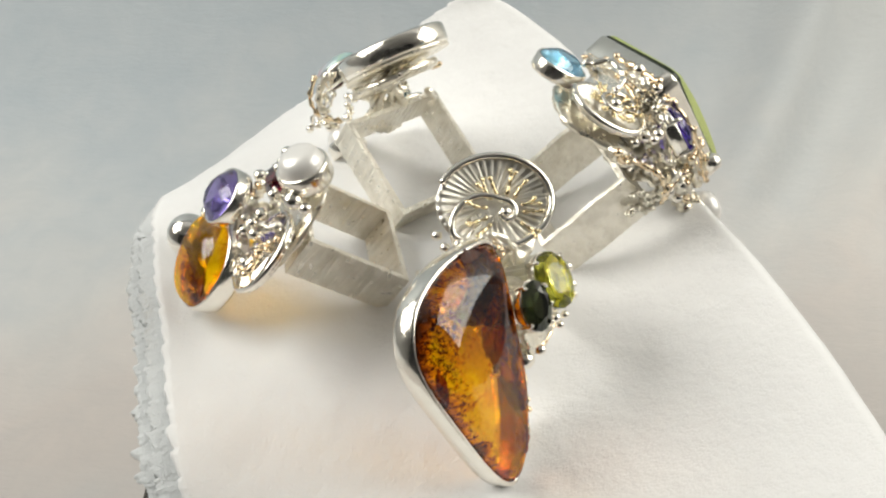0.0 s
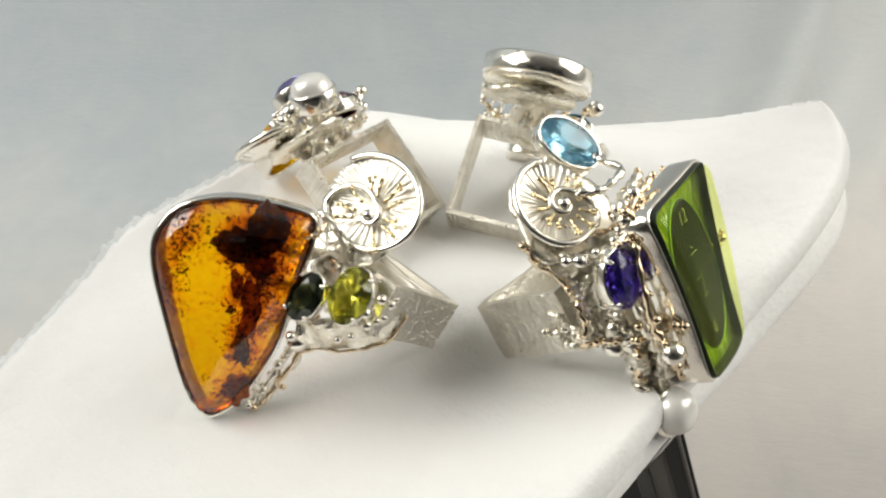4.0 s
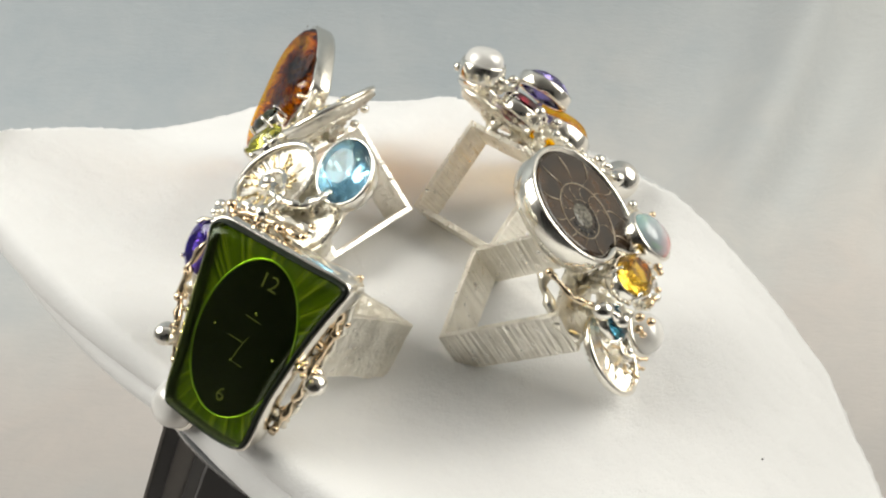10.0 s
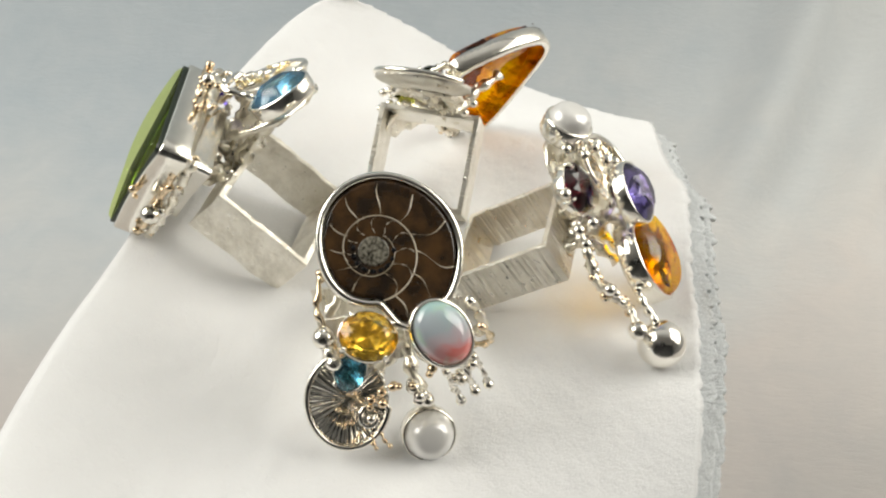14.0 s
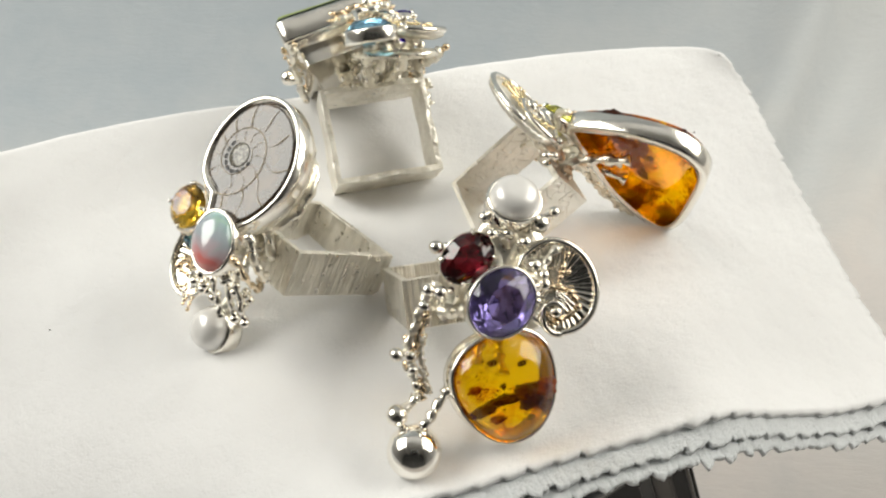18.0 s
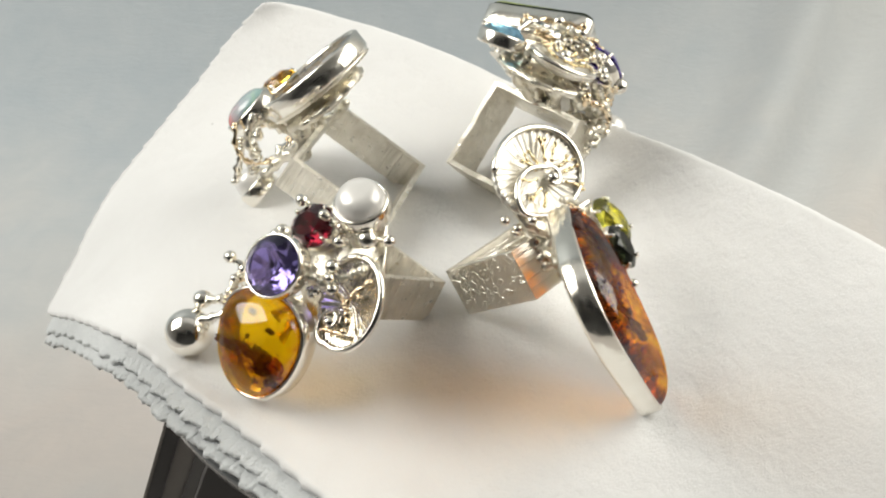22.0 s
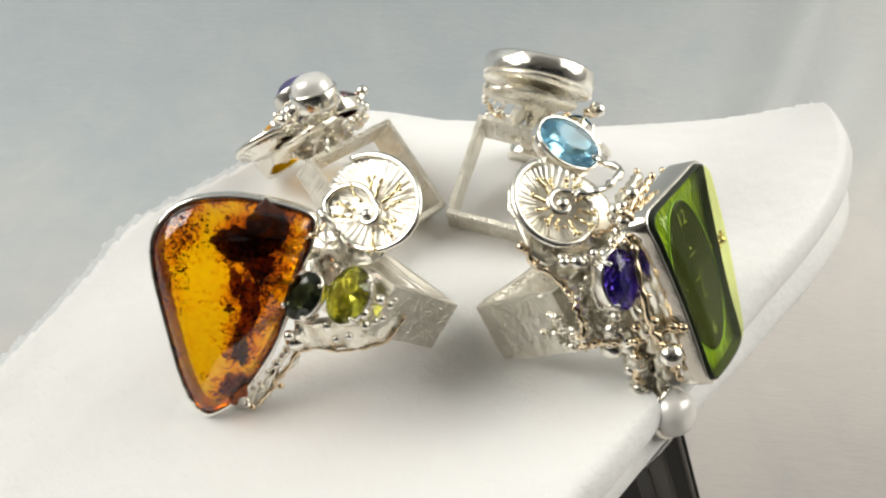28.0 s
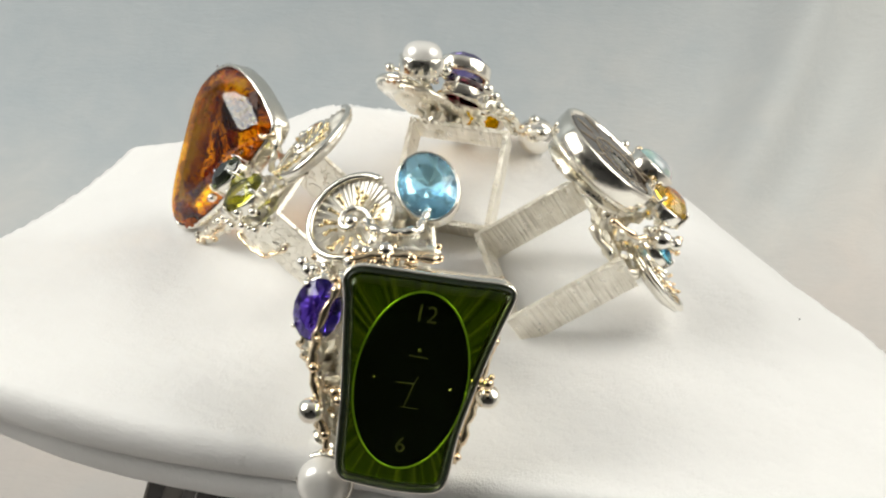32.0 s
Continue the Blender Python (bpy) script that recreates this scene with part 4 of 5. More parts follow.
    chain(ring, [(22, -19, 17), (23.5, -24, 15), (21, -29, 13)], SILVER, 6, 0.7, 5, 0.6)
    twig(ring, [(21.6, -16.5, 12.5), (22.6, -21, 9.4), (20.6, -27, 9), (17, -33, 8.6)], 0.34, GOLD)
    return ring


def text_mesh(body, size):
    cu = bpy.data.curves.new("lettering", "FONT")
    cu.body, cu.size, cu.align_x, cu.align_y, cu.extrude = body, size * MM, "CENTER", "CENTER", 0.05 * MM
    cu.offset = -0.02 * MM
    ob = new("lettering", cu)
    me = bpy.data.meshes.new_from_object(ob.evaluated_get(bpy.context.evaluated_depsgraph_get()))
    bpy.data.objects.remove(ob)
    return me


def bar(w, h, d=0.1):
    bm = bmesh.new()
    loops(bm, [[(-w / 2, -h / 2, 0), (w / 2, -h / 2, 0), (w / 2, h / 2, 0), (-w / 2, h / 2, 0)], [(-w / 2, -h / 2, d), (w / 2, -h / 2, d), (w / 2, h / 2, d), (-w / 2, h / 2, d)]])
    return bm


def watch_ring():
    ring = thing("watch_ring", (32, 10, 0), "square silver ring with green-dialled watch, blue topaz and pearl", "ring", "rings on the cloth")
    band, m = shank(ring, (20.94, -2.59, 7.26), (-0.286, 0.958, -0.013), (0.71, 0.221, 0.668), 22.1, 19.9, 10.4, REED_SILVER, 1.2, 0.17, "uneven square band of reticulated silver")
    # the watch
    f = facing((44.3, 22.05, 22.7), (0.715, 0.455, 0.53), -0.5)
    tilt = f @ Matrix.Rotation(radians(-12), 4, "Z")
    frame_line = rounded([(-8.6, 14.6), (-8.3, 12.0), (-8.7, 6), (-9.0, 0), (-9.6, -6), (-10.2, -10.5), (-10.0, -12.9), (-8.0, -13.6), (-3.3, -14.9), (1.0, -15.6), (3.4, -15.5),
                          (4.4, -14.0), (5.6, -8), (7.8, -2), (10.2, 4), (12.6, 9), (14.0, 11.6), (12.9, 12.8), (8, 13.4), (2, 14.4), (-4, 15.4), (-7.0, 15.8)], 2)
    inner = grown(frame_line, -0.75)
    case = part("watch_case", cup(frame_line, -4.2, 1.0, 0.45, bow=-0.5), SILVER, ring, f, "polished silver watch case")
    part("case_back", plate(frame_line, -4.6, -3.6), SILVER, case, f)
    part("movement_box", plate([(0.8 + (x - 0.8) * 0.78, y * 0.66 + 1.5) for x, y in frame_line], -8.6, -4.4), SILVER, case, f, "polished silver box behind the watch case", smooth=False)
    face = part("dial", plate(inner, -0.9, 0.05), DIAL, case, f, "green ray-patterned enamel dial", smooth=False)
    part("dial_oval", plate(oval(7.6, 12.3, 56), 0.0, 0.16), DIAL_BLACK, face, tilt @ Matrix.Translation((-0.1, 0.0, 0.02)), "black oval dial centre", smooth=False)
    arc = [V(7.6 * math.cos(2 * math.pi * k / 72), 12.3 * math.sin(2 * math.pi * k / 72), 0.12) for k in range(73)]
    part("oval_rim", tube(arc, 0.14, 8), RIM_GREEN, face, tilt @ Matrix.Translation((-0.1, 0.0, 0.02)), "thin bright green rim of the oval")
    # Added band that stands in for the dark edge of the thick glass.
    liner = bmesh.new()
    loops(liner, [[(x, y, z) for x, y in grown(frame_line, d)] for d, z in ((-0.2, -0.6), (-0.25, 1.3), (-0.46, 1.3), (-0.46, -0.6))], False, False)
    part("dark_edge_band", liner, GLASS_EDGE_DARK, case, f, "added dark green band standing in for the dark glass edge")
    part("glass", glass_slab(grown(frame_line, -0.5)), GREEN_GLASS, case, f, "thick green-tinted watch glass").visible_shadow = False
    for body, x, y, s in (("12", 0.1, 9.3, 3.3), ("6", 0.2, -9.0, 3.1)):
        part("numeral", text_mesh(body, s), DIAL_MARK, face, tilt @ Matrix.Translation((x, y, 0.22)), smooth=False)
    part("logo", sphere(0.25, 0.2, 2), DIAL_MARK, face, tilt @ Matrix.Translation((0.2, 4.4, 0.2)))
    for x, y, w, h in ((0.2, 3.5, 2.6, 0.14), (0.3, -3.6, 2.4, 0.12)):
        part("lettering_bar", bar(w, h), DIAL_MARK, face, tilt @ Matrix.Translation((x, y, 0.2)), smooth=False)
    for ang, ln, w in ((168, 3.6, 0.14), (92, 2.4, 0.16), (-20, 1.2, 0.12)):
        part("watch_hand", bar(w, ln), DIAL_MARK, face, tilt @ Matrix.Translation((0.3, -0.2, 0.4)) @ Matrix.Rotation(radians(ang), 4, "Z") @ Matrix.Translation((0, ln / 2, 0)), smooth=False)
    for s in (-1, 1):
        part("hour_dot", sphere(0.22, 0.5, 1), SILVER, face, tilt @ Matrix.Translation((0.1 + s * 5.2, -0.2, 0.25)))
    crown = f @ V(10.1, -0.3, 1.0)
    twig(ring, [f @ V(7.9, -0.3, -0.4), crown], 0.5, GOLD, "crown", (0, 0.85), 0.05)
    ball(ring, f @ V(10.2, -1.6, 0.2), 0.5, GOLD)
    ball(ring, f @ V(10.6, 0.6, 1.2), 0.45, GOLD)
    # stones
    gem, bm_ = stone(ring, "blue_topaz", (22.4, 11.9, 37.3), (0.47, 0.17, 0.86), 5.5, 4.4, 117, TOPAZ, "large sky-blue faceted oval topaz", rub=True, deep=2.5)
    stone(ring, "amethyst", (43.8, 6.8, 28.1), (0.83, 0.16, 0.53), 4.8, 3.6, 82, TANZ, "deep violet faceted oval amethyst")
    shell(ring, (30.0, 3.9, 33.4), (0.43, -0.05, 0.90), 6.0, 6.9, 0, 85, 1, [(-30, 300, 12, 2.4, 4.9, STEM_GOLD)], 0.6, eye_at=(0.14, -0.12), arc=225, coils=1.2, coil=0.48)
    pearl(ring, (53.6, 13.0, 5.4), (0.80, 0.22, 0.42), 4.1, "white pearl in a tall silver cup", 3.6, 3.2)
    cast_plate(ring, (28.5, 8, 29), (0.45, 0.05, 0.89), [(-9, -7), (-9.5, 0), (-8, 7), (-2, 9), (5, 8), (8, 3), (8, -4), (3, -8)], 1.5, 5)
    struts(ring, m, 22.1, 19.9, 10.4, [(23, 12, 34), (25, 9, 33), (30, 4, 31.5), (33, 8, 31), (41, 20, 24), (43, 24, 20), (42, 8, 26), (40, 14, 22), (45, 18, 14), (50, 14, 9), (36, 24, 28)], 9, 1.1)
    # a gold-tipped filigree wraps the case on both sides
    a = [f @ V(*q) for q in ((-9.5, 13, -2.5), (-12.5, 7, -2.2), (-13.2, 1, -2.8), (-12.6, -5, -2.8), (-11.8, -10.5, -3.0))]
    b = [f @ V(*q) for q in ((12.5, 11, -3.0), (11.5, 5, -3.4), (9.6, -1, -3.6), (8.0, -7, -3.8), (5.6, -13, -3.6))]
    c = [f @ V(*q) for q in ((-8, 16.5, -2.4), (-2, 16.6, -2.6), (4, 15.8, -2.8), (10, 14.4, -3.0))]
    for k, line in enumerate((a, b, c[:3])):
        off = f.to_3x3() @ V(0.4, 0.6, -1.8)
        twig(ring, line, 0.55, GOLD)
        twig(ring, [p + off for p in line], 0.7, CAST_SILVER)
        chain(ring, line, GOLD, 8, 0.62, 30 + k, 0.7)
        chain(ring, [p + off for p in line], GOLD, 5, 0.55, 40 + k, 0.9)
        chain(ring, [p + off * 0.5 for p in line], SILVER, 3, 0.9, 50 + k, 0.8)
    ball(ring, f @ V(-13.6, -4.2, -1.6), 1.9, SILVER)
    ball(ring, f @ V(10.6, -3.6, -3.4), 1.8, SILVER)
    # loop and spray between the shell and the topaz
    twig(ring, [(26, 14, 36), (31, 15, 36.4), (33, 11, 36), (31.5, 7, 35)], 0.55, SILVER, ends=(0.6, 0.6))
    twig(ring, [(33, 4, 31), (36, 7, 30.5), (36, 12, 31), (33, 16, 33)], 0.5, GOLD, ends=(0.6, 0.6))
    # cast branches run from the shell down the band and on to the pearl
    rng = random.Random(91)
    main = [(31.0, -1.6, 28.4), (33.0, 0.6, 25.4), (36.6, 3.0, 23.0), (40.3, 3.2, 20.6), (42.0, 3.2, 17.6), (41.7, 3.2, 14.3)]
    column = [(43.4, 6.0, 18.4), (45.2, 8.4, 16.4), (48.0, 9.6, 13.2), (47.4, 10.6, 10.2), (49.4, 10.2, 7.6), (49.4, 11.2, 4.6)]
    for pts, r in ((main, 0.95), ([(main[2][0] + 1.2, 4.6, 22.4), (39.6, 5.4, 19.8), (42.6, 6.2, 17.4), (44.2, 6.8, 14.6)], 0.9), (column, 1.25), ([(p[0] - 1.0, p[1] + 1.6, p[2] + 0.8) for p in column[1:]], 0.95),
                   ([main[5], (39.6, 2.0, 13.2), (37.6, 1.0, 14.2), (36.0, 0.2, 13.2)], 0.6), ([main[4], (39.6, 2.2, 16.4), (37.6, 1.2, 17.6), (36.2, 0.6, 17.2)], 0.55), ([main[5], (40.0, 2.2, 15.4), (38.2, 1.4, 15.6)], 0.5),
                   ([(46.6, 10.6, 19.4), (47.8, 12.0, 15.6), (49.6, 12.6, 11.4), (50.6, 13.0, 8.6)], 0.9), ([(40.2, 4.6, 25), (42.2, 5.6, 22), (44.2, 7.4, 20)], 0.7)):
        twig(ring, pts, r, CAST_SILVER, "branch", (0, 0), 0.34, 8, rng, 0.42)
    cast_plate(ring, (42.8, 10.0, 19.4), (0.80, -0.35, 0.35), [(-3.4, -7), (-4.4, 0), (-3, 5.6), (2, 6.6), (3.6, 1), (2.6, -6)], 1.3, 13)
    for k, line in enumerate(([(p[0] + 0.7, p[1] - 0.7, p[2] + 0.3) for p in main], [(41.9, 3.0, 14.2), (43.6, 4.6, 15.8), (46.0, 7.6, 16.8), (47.8, 10.4, 18.2), (49.5, 13.0, 20.4)],
                              [(47.0, 9.4, 16.4), (48.8, 9.0, 12.8), (49.0, 9.6, 9.4), (50.6, 10.4, 6.0)])):
        twig(ring, line, 0.5, GOLD, knots=0.3, wobble=0.4)
        chain(ring, line, GOLD, 8, 0.62, 60 + 7 * k, 0.5)
    ball(ring, (44.0, 7.7, 13.8), 2.0)
    ball(ring, (47.2, 9.2, 11.2), 1.2)
    for p, r in (((49.5, 13.2, 20.6), 0.95), ((50.4, 14.4, 20.6), 0.9), ((37.3, 4.5, 27.8), 1.35), ((39.2, 6.0, 28.4), 1.1), ((35.4, 2.6, 27.6), 1.0)):
        ball(ring, p, r, GOLD if p[0] > 45 else SILVER)
    chain(ring, [(38, 0, 30), (41, 5, 31), (38, 9, 32), (36, 13, 34)], SILVER, 8, 0.9, 61)
    return ring


def glass_slab(outline):
    """A thick flat pane with a rounded rim, just clear of the dial."""
    bm = bmesh.new()
    def bow(y):
        return 1.4 * (1 - (y / 15.5) ** 2) - 0.3

    rings = [[(1.0 + (x - 1.0) * k, y * k, 0.62) for x, y in outline] for k in (0.02, 0.5, 0.98, 1.0)]
    rings.append([(x, y, 1.0 + bow(y) * 0.6) for x, y in outline])
    for k, h in ((0.985, 1.5), (0.96, 1.85), (0.93, 2.03), (0.89, 2.08), (0.7, 2.08), (0.5, 2.08), (0.3, 2.08), (0.12, 2.08), (0.02, 2.08)):
        rings.append([(1.0 + (x - 1.0) * k, y * k, h + bow(y * k)) for x, y in outline])
    loops(bm, rings)
    return bm


def ammonite_ring():
    ring = thing("ammonite_ring", (-8, 24, 0), "square silver ring with polished ammonite, pink opal and citrine", "ring", "rings on the cloth")
    band, m = shank(ring, (11.81, 21.92, 5.09), (-0.743, -0.668, 0.043), (-0.56, 0.655, 0.507), 23.0, 22.3, 8.3, LINED_SILVER, label="square band with fine upright lines")
    cx, cy, last, rate = -3.0, -1.0, radians(-80), 0.115
    rim = [(-72, 11.2), (-62, 12.3), (-45, 12.6), (-25, 12.8), (0, 12.8), (22, 12.6), (45, 12.1), (68, 11.6), (90, 11.2), (115, 10.3), (140, 9.1), (165, 7.9), (190, 7.4), (215, 7.4), (240, 7.6), (262, 7.4), (276, 7.3), (282, 8.6)]
    line = rounded([(cx + r * math.cos(radians(a)), cy + r * math.sin(radians(a))) for a, r in rim], 2)
    f = facing((-9.66, 28.56, 29.76), (-0.425, 0.501, 0.754), -6.0)
    slab = bmesh.new()
    inner = grown(line, -0.5)
    loops(slab, [[(x, y, -1.6) for x, y in inner], [(x, y, 0.35) for x, y in inner], [(x, y, 0.55) for x, y in grown(inner, -0.35)]]
          + [[(x * k, y * k, 0.56) for x, y in grown(inner, -0.35)] for k in (0.97, 0.9)])
    fossil = part("ammonite", slab, FOSSIL, ring, f, "polished dark brown ammonite slice with pale seams")
    part("bezel", cup(line, -3.0, 0.8, 0.75), SILVER, fossil, f)
    part("case_back", plate(grown(line, 0.4), -3.6, -2.6), CAST_SILVER, fossil, f)

    def inside(x, y):
        a, r = math.degrees(math.atan2(y - cy, x - cx)), math.hypot(x - cx, y - cy)
        a = a + 360 if a < -78 else a
        return r < np.interp(a, [q[0] for q in rim], [q[1] for q in rim]) - 0.9

    # the coil, which widens clockwise, and the seams of its chambers
    def radius(back):
        return 7.3 * math.exp(-rate * back)

    def polar(r, a):
        return cx + r * math.cos(a), cy + r * math.sin(a)

    top = 0.60
    whorl = [polar(radius(0.10 * k), last + 0.10 * k) for k in range(0, 88)]
    part("coil_seam", tube([V(x, y, top) for x, y in whorl], [0.13 - 0.0007 * k for k in range(88)], 6), SUTURE, fossil, f)
    backs = [0.25, 0.78, 1.30, 1.80, 2.32, 2.85, 3.4, 3.95, 4.5, 5.1, 5.7]
    for k, back in enumerate(backs):
        for lap in (0, 1):
            seam = []
            for q in range(15):
                w = q / 14
                r_in = radius(back + 2 * math.pi * lap)
                r = r_in + w * (13.0 if lap == 0 else radius(back) - r_in)
                if lap == 0 and w * 13.0 > 9.0:
                    break
                bend = (0.10 * math.sin(w * 9.0 + k) - 0.16 * w) if lap == 0 else 0.18 * math.sin(w * math.pi)
                x, y = polar(r, last + back + bend)
                if inside(x, y) and r > 2.5:
                    seam.append(V(x, y, top + 0.01))
            if len(seam) > 2:
                n_s = len(seam)
                part("chamber_seam", tube(seam, [(0.105 if lap == 0 else 0.06) * (0.7 + 0.6 * math.sin(g * 1.1 + k)) for g in range(n_s)], 6), SUTURE, fossil, f)
    part("core", dome(oval(2.3, 2.2, 20), 0.12, 3, -0.3), CORE, fossil, f @ Matrix.Translation((cx, cy, top - 0.02)))
    for k in range(9):
        a = radians(170 + 24 * k)
        part("pit", dome(oval(0.34, 0.5, 10), 0.06, 2, -0.2), BLACK_GLOSS, fossil, f @ Matrix.Translation((*polar(2.95, a), top + 0.02)) @ Matrix.Rotation(a, 4, "Z"))
    cab(ring, "opal", oval(4.9, 3.9), 2.4, (-20.8, 34.0, 21.9), (-0.57, 0.45, 0.69), 114, OPAL, "milky fire opal with pink and green flashes", -3.0, 0.6, 0.55)
    stone(ring, "citrine", (-12.2, 40.0, 22.3), (-0.38, 0.46, 0.80), 4.5, 3.8, 161, CITRINE, "golden faceted citrine")
    stone(ring, "london_topaz", (-9.3, 40.9, 14.1), (-0.50, 0.66, 0.55), 3.4, 2.6, 70, LONDON, "deep blue faceted topaz", 4, deep=1.8)
    pearl(ring, (-20.6, 36.9, 1.8), (-0.52, 0.62, 0.59), 4.1, "white pearl in a silver cup", 3.8, 2.8)
    shell(ring, (-8.8, 41.3, 7.6), (-0.5, 0.6, 0.63), 6.2, 7.2, 0, 70, 1, [(120, 300, 6, 2.6, 5.0, GOLD)], 0.5, dark=SILVER, eye_at=(0.50, -0.42), arc=270)
    cast_plate(ring, f @ V(0.5, -1.0, -5.6), (-0.44, 0.45, 0.77), oval(9.4, 9.2, 16), 1.6, 7)
    struts(ring, m, 23.0, 22.3, 8.3, [(-9, 29, 26.5), (-12, 30, 26), (-6, 31, 27), (-19, 33, 20), (-12, 37, 18.5), (-9, 38, 12), (-19, 35, 5.5), (-9, 38, 7), (-15, 32, 24)], 17, 1.0)
    twig(ring, [(0, 34, 24), (-2, 38, 21), (-5, 40, 19), (-8, 41, 17)], 0.5, GOLD, ends=(0.7, 0.5))
    twig(ring, [(-2, 30, 20), (-1, 35, 15), (-4, 39, 11)], 0.8, CAST_SILVER)
    ball(ring, (-5.2, 41.2, 19.4), 1.7)
    ball(ring, (-8.0, 43.0, 17.2), 1.2)
    twig(ring, [(-5.2, 41.2, 19.4), (-8.0, 43.0, 17.2)], 0.6, SILVER)
    chain(ring, [(-23, 33, 18), (-24, 31, 15), (-23, 30, 12), (-21, 32, 9)], SILVER, 11, 0.85, 71)
    chain(ring, [(-22, 36, 18), (-19, 39, 16), (-16, 41, 14), (-14, 42, 11)], GOLD, 10, 0.6, 72)
    chain(ring, [(-18, 38, 14), (-20, 38, 11), (-19, 36, 8)], SILVER, 9, 0.9, 73)
    for x, y, z in ((-25.5, 31.5, 9.5), (-26.8, 29.6, 9.8), (-24.4, 34, 9.2)):
        twig(ring, [(x + 2.5, y + 1, z + 6.5), (x + 1, y + 0.5, z + 3), (x, y, z)], 0.42, SILVER, ends=(0, 0.85))
    twig(ring, [(-25, 30, 22), (-26, 28, 18), (-24, 27, 15), (-20, 28, 13)], 0.5, GOLD, ends=(0.6, 0.6))
    twig(ring, [(-22, 28, 24), (-24, 27, 20), (-23, 26, 16)], 0.7, CAST_SILVER, ends=(0.8, 0.8))
    return ring


def cluster_ring():
    ring = thing("gem_cluster_ring", (-22, -10, 0), "square silver ring with yellow amber, amethyst, garnet and silver ball", "ring", "rings on the cloth")
    band, m = shank(ring, (-8.04, 8.54, 5.41), (0.25, -0.968, -0.012), (-0.781, -0.208, 0.589), 20.3, 20.9, 8.2, LINED_SILVER, label="square band with fine scored lines")
    egg = rounded([(-9.2, 5.2), (-5.5, 8.4), (0, 9.2), (5.2, 8.6), (9.0, 5.4), (9.6, 0.2), (8.0, -5.0), (4.2, -8.6), (-0.6, -9.4), (-4.8, -7.8), (-8.2, -3.6), (-9.6, 1.0)], 2)
    egg = [(x * 0.945, y * 1.025) for x, y in egg]
    gem, am = cab(ring, "amber", grown(egg, -0.8), 4.6, (-38.47, -12.31, 8.95), (-0.762, -0.32, 0.562), 2.5, AMBER_YELLOW, "lemon-yellow amber with a brown band of inclusions", -3.0, 0.9, 0.6, 0.74)
    inclusions(gem, am, [(-4.6, -1.7, 1.6, 2.6, 0.9, 0.5, BARK), (-1.2, -1.3, 1.9, 2.4, 0.8, 0.5, BARK), (2.6, -1.0, 1.9, 2.5, 1.1, 0.5, BARK), (5.4, -1.6, 1.6, 2.1, 1.7, 0.5, RUST), (3.6, -2.8, 1.3, 2.4, 1.5, 0.5, BARK), (-1.9, 4.9, 1.8, 0.7, 0.5, 0.25, BARK),
                         (2.7, 3.4, 2.0, 0.8, 0.45, 0.25, BARK), (-5.4, 1.6, 1.5, 1.0, 0.6, 0.3, RUST), (5.0, -4.4, 1.4, 1.1, 0.7, 0.3, BARK), (2.2, -5.4, 1.6, 0.6, 0.4, 0.2, BARK), (-3.0, -4.0, 1.4, 1.1, 0.6, 0.3, RUST), (-1.1, 1.0, 2.2, 0.4, 0.5, 0.2, BARK)],
               [(0.0, -1.4, 1.6, 3.6, 1.2, 60, 0.20), (3.6, -4.0, 1.5, 1.8, 1.4, 30, 0.20), (-3.8, 2.8, 1.6, 1.8, 1.6, 30, 0.16)], 37)
    pearl(ring, (-19.9, -13.1, 30.9), (-0.29, -0.11, 0.95), 4.2, "white button pearl", 3.1, 3.0)
    stone(ring, "garnet", (-25.4, -6.1, 23.6), (-0.74, -0.07, 0.67), 4.9, 3.9, 38, GARNET, "dark red faceted garnet")
    stone(ring, "amethyst", (-34.4, -11.1, 22.9), (-0.75, -0.2, 0.63), 5.6, 4.9, 40, AMETHYST, "lilac faceted oval amethyst", rub=True, deep=3.0)
    disc, dm = shell(ring, (-25.8, -20.2, 18.4), (-0.74, -0.1, 0.67), 6.2, 7.3, 15, 160, -1, (), 0.6, dark=SILVER, eye_at=(-0.26, -0.50), arc=265)
    # a little gold tree grows across the disc
    for q, r in (([(3.1, 4.3), (1.3, 1.9), (0.3, -0.3), (1.5, -1.4), (2.0, -4.0), (-1.1, -5.0), (-2.6, -3.7)], 0.42), ([(0.3, -0.3), (-1.5, 0.4), (-3.2, 0.4)], 0.34), ([(1.3, 1.9), (2.4, 1.6)], 0.3)):
        twig(disc, [dm @ V(x, y, 1.2) for x, y in q], r, GOLD, "stem", (0.62, 0.5), 0.12)
    for x, y, r in ((0.3, -0.3, 0.6), (1.5, -1.4, 0.75), (2.0, -4.0, 0.65), (1.3, 1.9, 0.5), (-2.1, -5.3, 0.5)):
        ball(disc, dm @ V(x, y, 1.4), r, GOLD)
    cast_plate(ring, (-23, -12.2, 19), (-0.74, -0.12, 0.66), [(-7, -8), (-6, 2), (-3, 9), (3, 10), (8, 4), (9, -4), (6, -9), (0, -11)], 1.5, 9)
    struts(ring, m, 20.3, 20.9, 8.2, [(-20, -12.5, 27), (-24, -7, 21), (-31, -10, 20), (-33, -10, 17), (-25, -18, 17), (-34, -8, 9), (-35, -12, 8), (-28, -4, 16)], 23, 1.0)
    part("silver_ball", sphere(4.2, 1, 4), MIRROR_SILVER, ring, Matrix.Translation((-46.4, 1.5, 3.0)), "polished silver ball")
    ball(ring, (-42.5, 4.2, 6.7), 1.7)
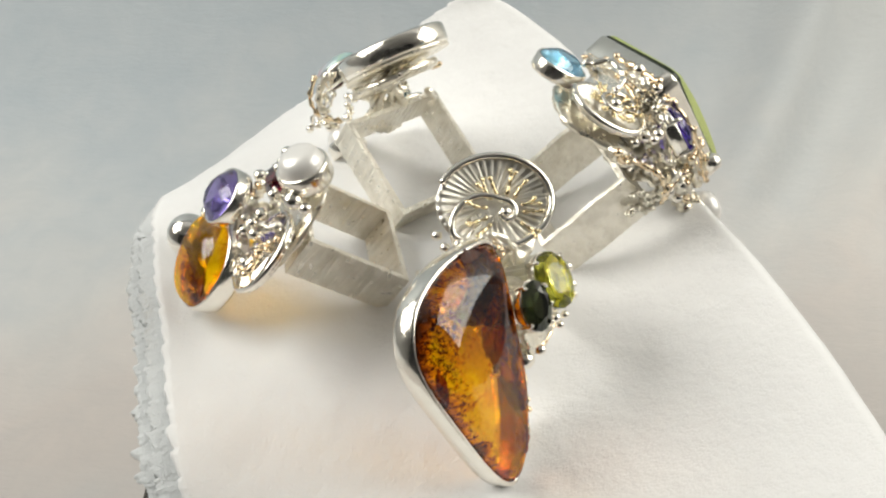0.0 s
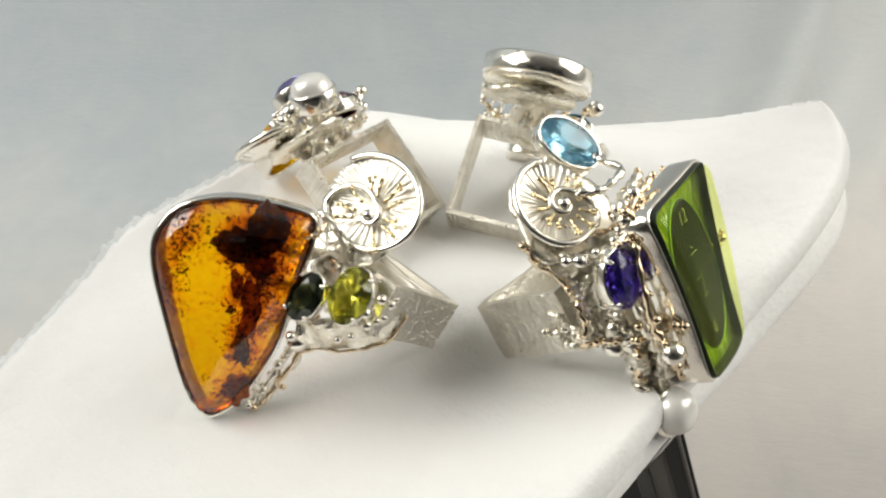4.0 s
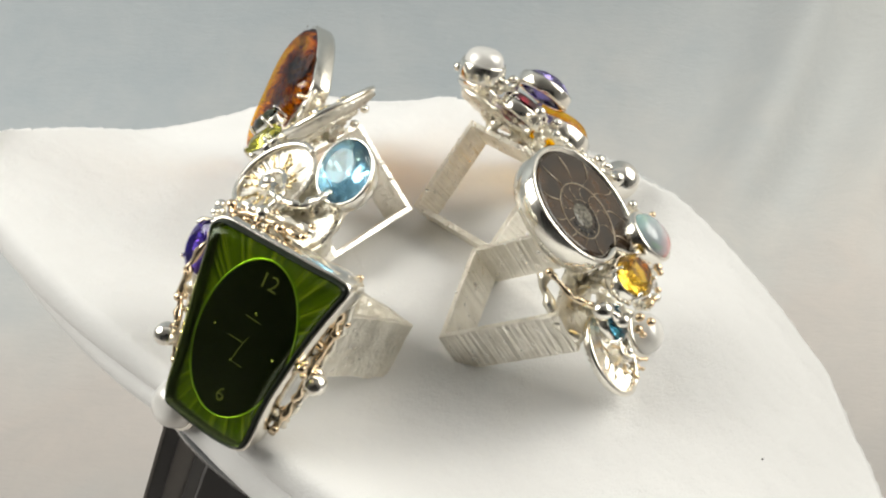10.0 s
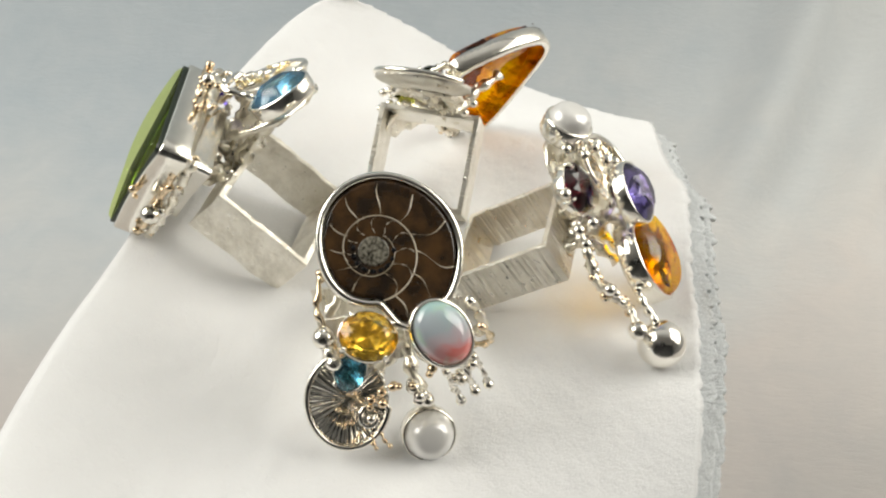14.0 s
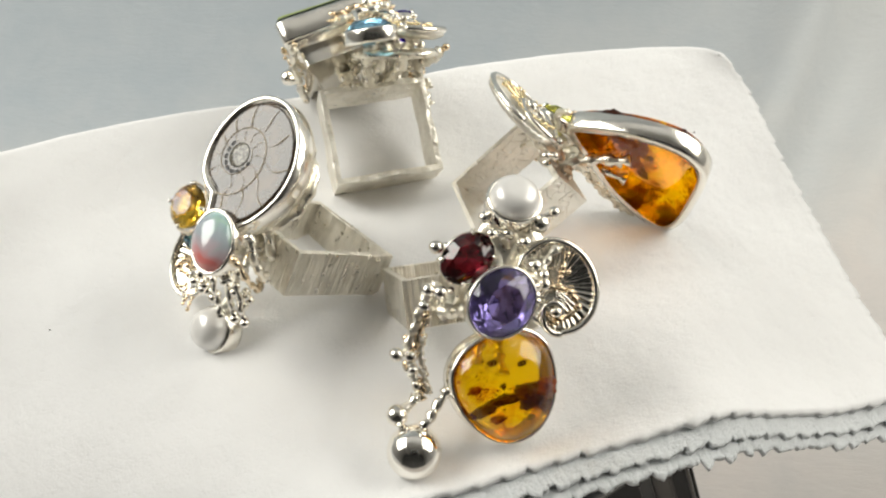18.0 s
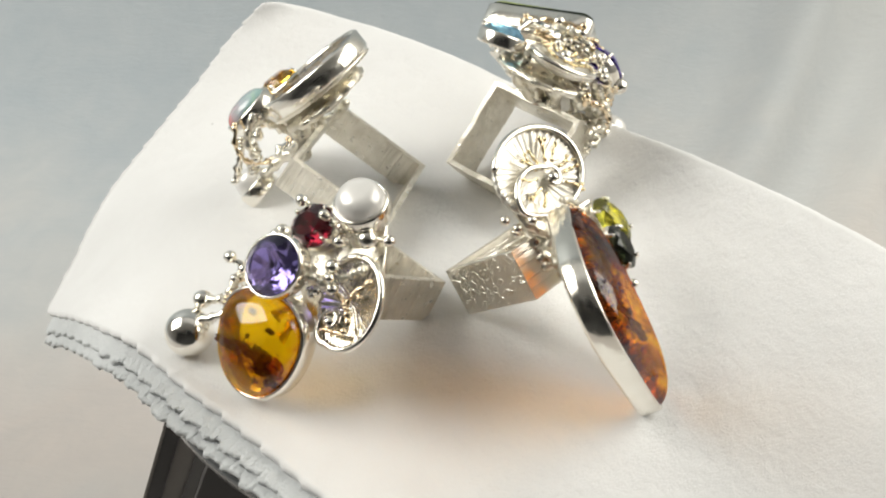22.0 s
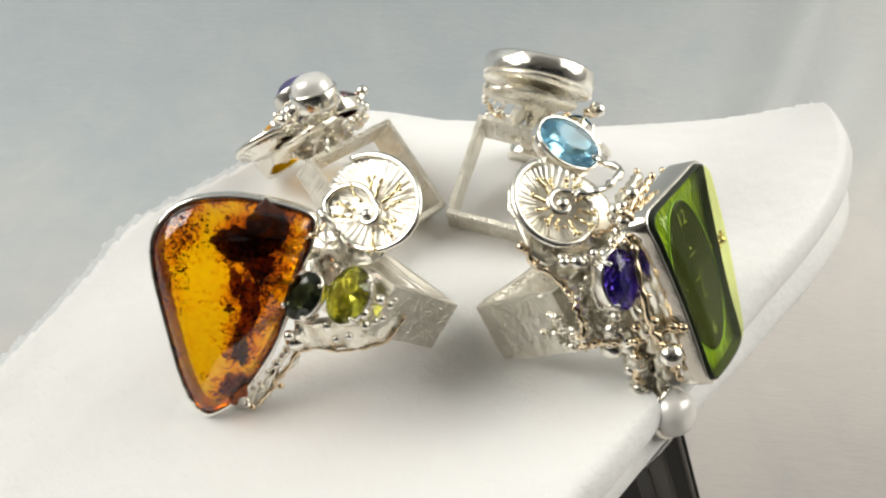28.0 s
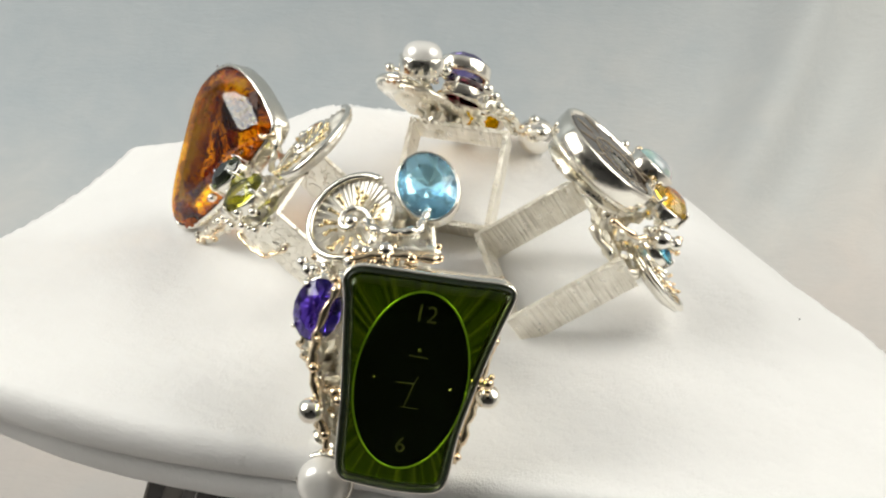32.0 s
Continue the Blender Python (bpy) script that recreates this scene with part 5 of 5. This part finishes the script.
    side = [(-27, -1.5, 20), (-30, 0.8, 17.5), (-32.6, 2.4, 14.1), (-34.8, 2.8, 11.6), (-37.2, 1.9, 9.8), (-39.6, 1.2, 8.0), (-42.4, 4.0, 6.8)]
    twig(ring, side, 0.7, CAST_SILVER)
    twig(ring, [(p[0] - 0.4, p[1] - 0.9, p[2] - 0.6) for p in side[1:6]], 0.5, GOLD, wobble=0.5)
    twig(ring, [(p[0] + 0.8, p[1] - 1.6, p[2] - 0.4) for p in side[1:6]], 0.55, CAST_SILVER, wobble=0.5)
    twig(ring, [(-39, -3.5, 9), (-42, -1.5, 7), (-45, 0.6, 6)], 0.7, SILVER)
    twig(ring, [(-42.5, 4.2, 6.7), (-44.8, 2.6, 5)], 0.6, SILVER)
    chain(ring, side[1:6], GOLD, 10, 0.6, 81, 0.7)
    chain(ring, side[:5], SILVER, 5, 0.85, 82, 1.0)
    for p in ((-24.8, -1.2, 25.2), (-30.0, -2.0, 20.6), (-36.5, 4.5, 13.6), (-28.4, -0.2, 19.6)):
        ball(ring, p, 1.15)
        twig(ring, [p, (p[0] + 2, p[1] - 2, p[2] - 1.5)], 0.5, SILVER)
    for p, r in (((-21.5, -8.6, 28.6), 1.0), ((-24.6, -9.6, 28.0), 0.9), ((-21.0, -17.2, 27.2), 1.6), ((-18.6, -19.6, 27.6), 1.0), ((-24.6, -14.8, 26.4), 1.0), ((-23.0, -12.2, 26.8), 0.8)):
        ball(ring, p, r)
        twig(ring, [p, (p[0] + (-22 - p[0]) * 0.5, p[1] + (-13 - p[1]) * 0.5, p[2] - 1.5)], 0.55, SILVER)
    twig(ring, [(-30, -15, 22), (-28, -17, 21), (-25, -18, 22), (-23, -20, 24)], 0.7, CAST_SILVER)
    chain(ring, [(-31, -15, 20), (-29, -17, 21), (-27, -17, 23)], SILVER, 6, 0.9, 83)
    return ring


amber_ring()
watch_ring()
ammonite_ring()
cluster_ring()


# ---- movement ----
def motions():
    """Everything on the table turns about the upright axis through the origin."""
    for ob in TURNING:
        base = ob.matrix_basis.copy()
        walk(ob, [(k * 0.5, Matrix.Rotation(radians(-a), 4, "Z") @ base) for k, a in enumerate(SPIN)])


motions()
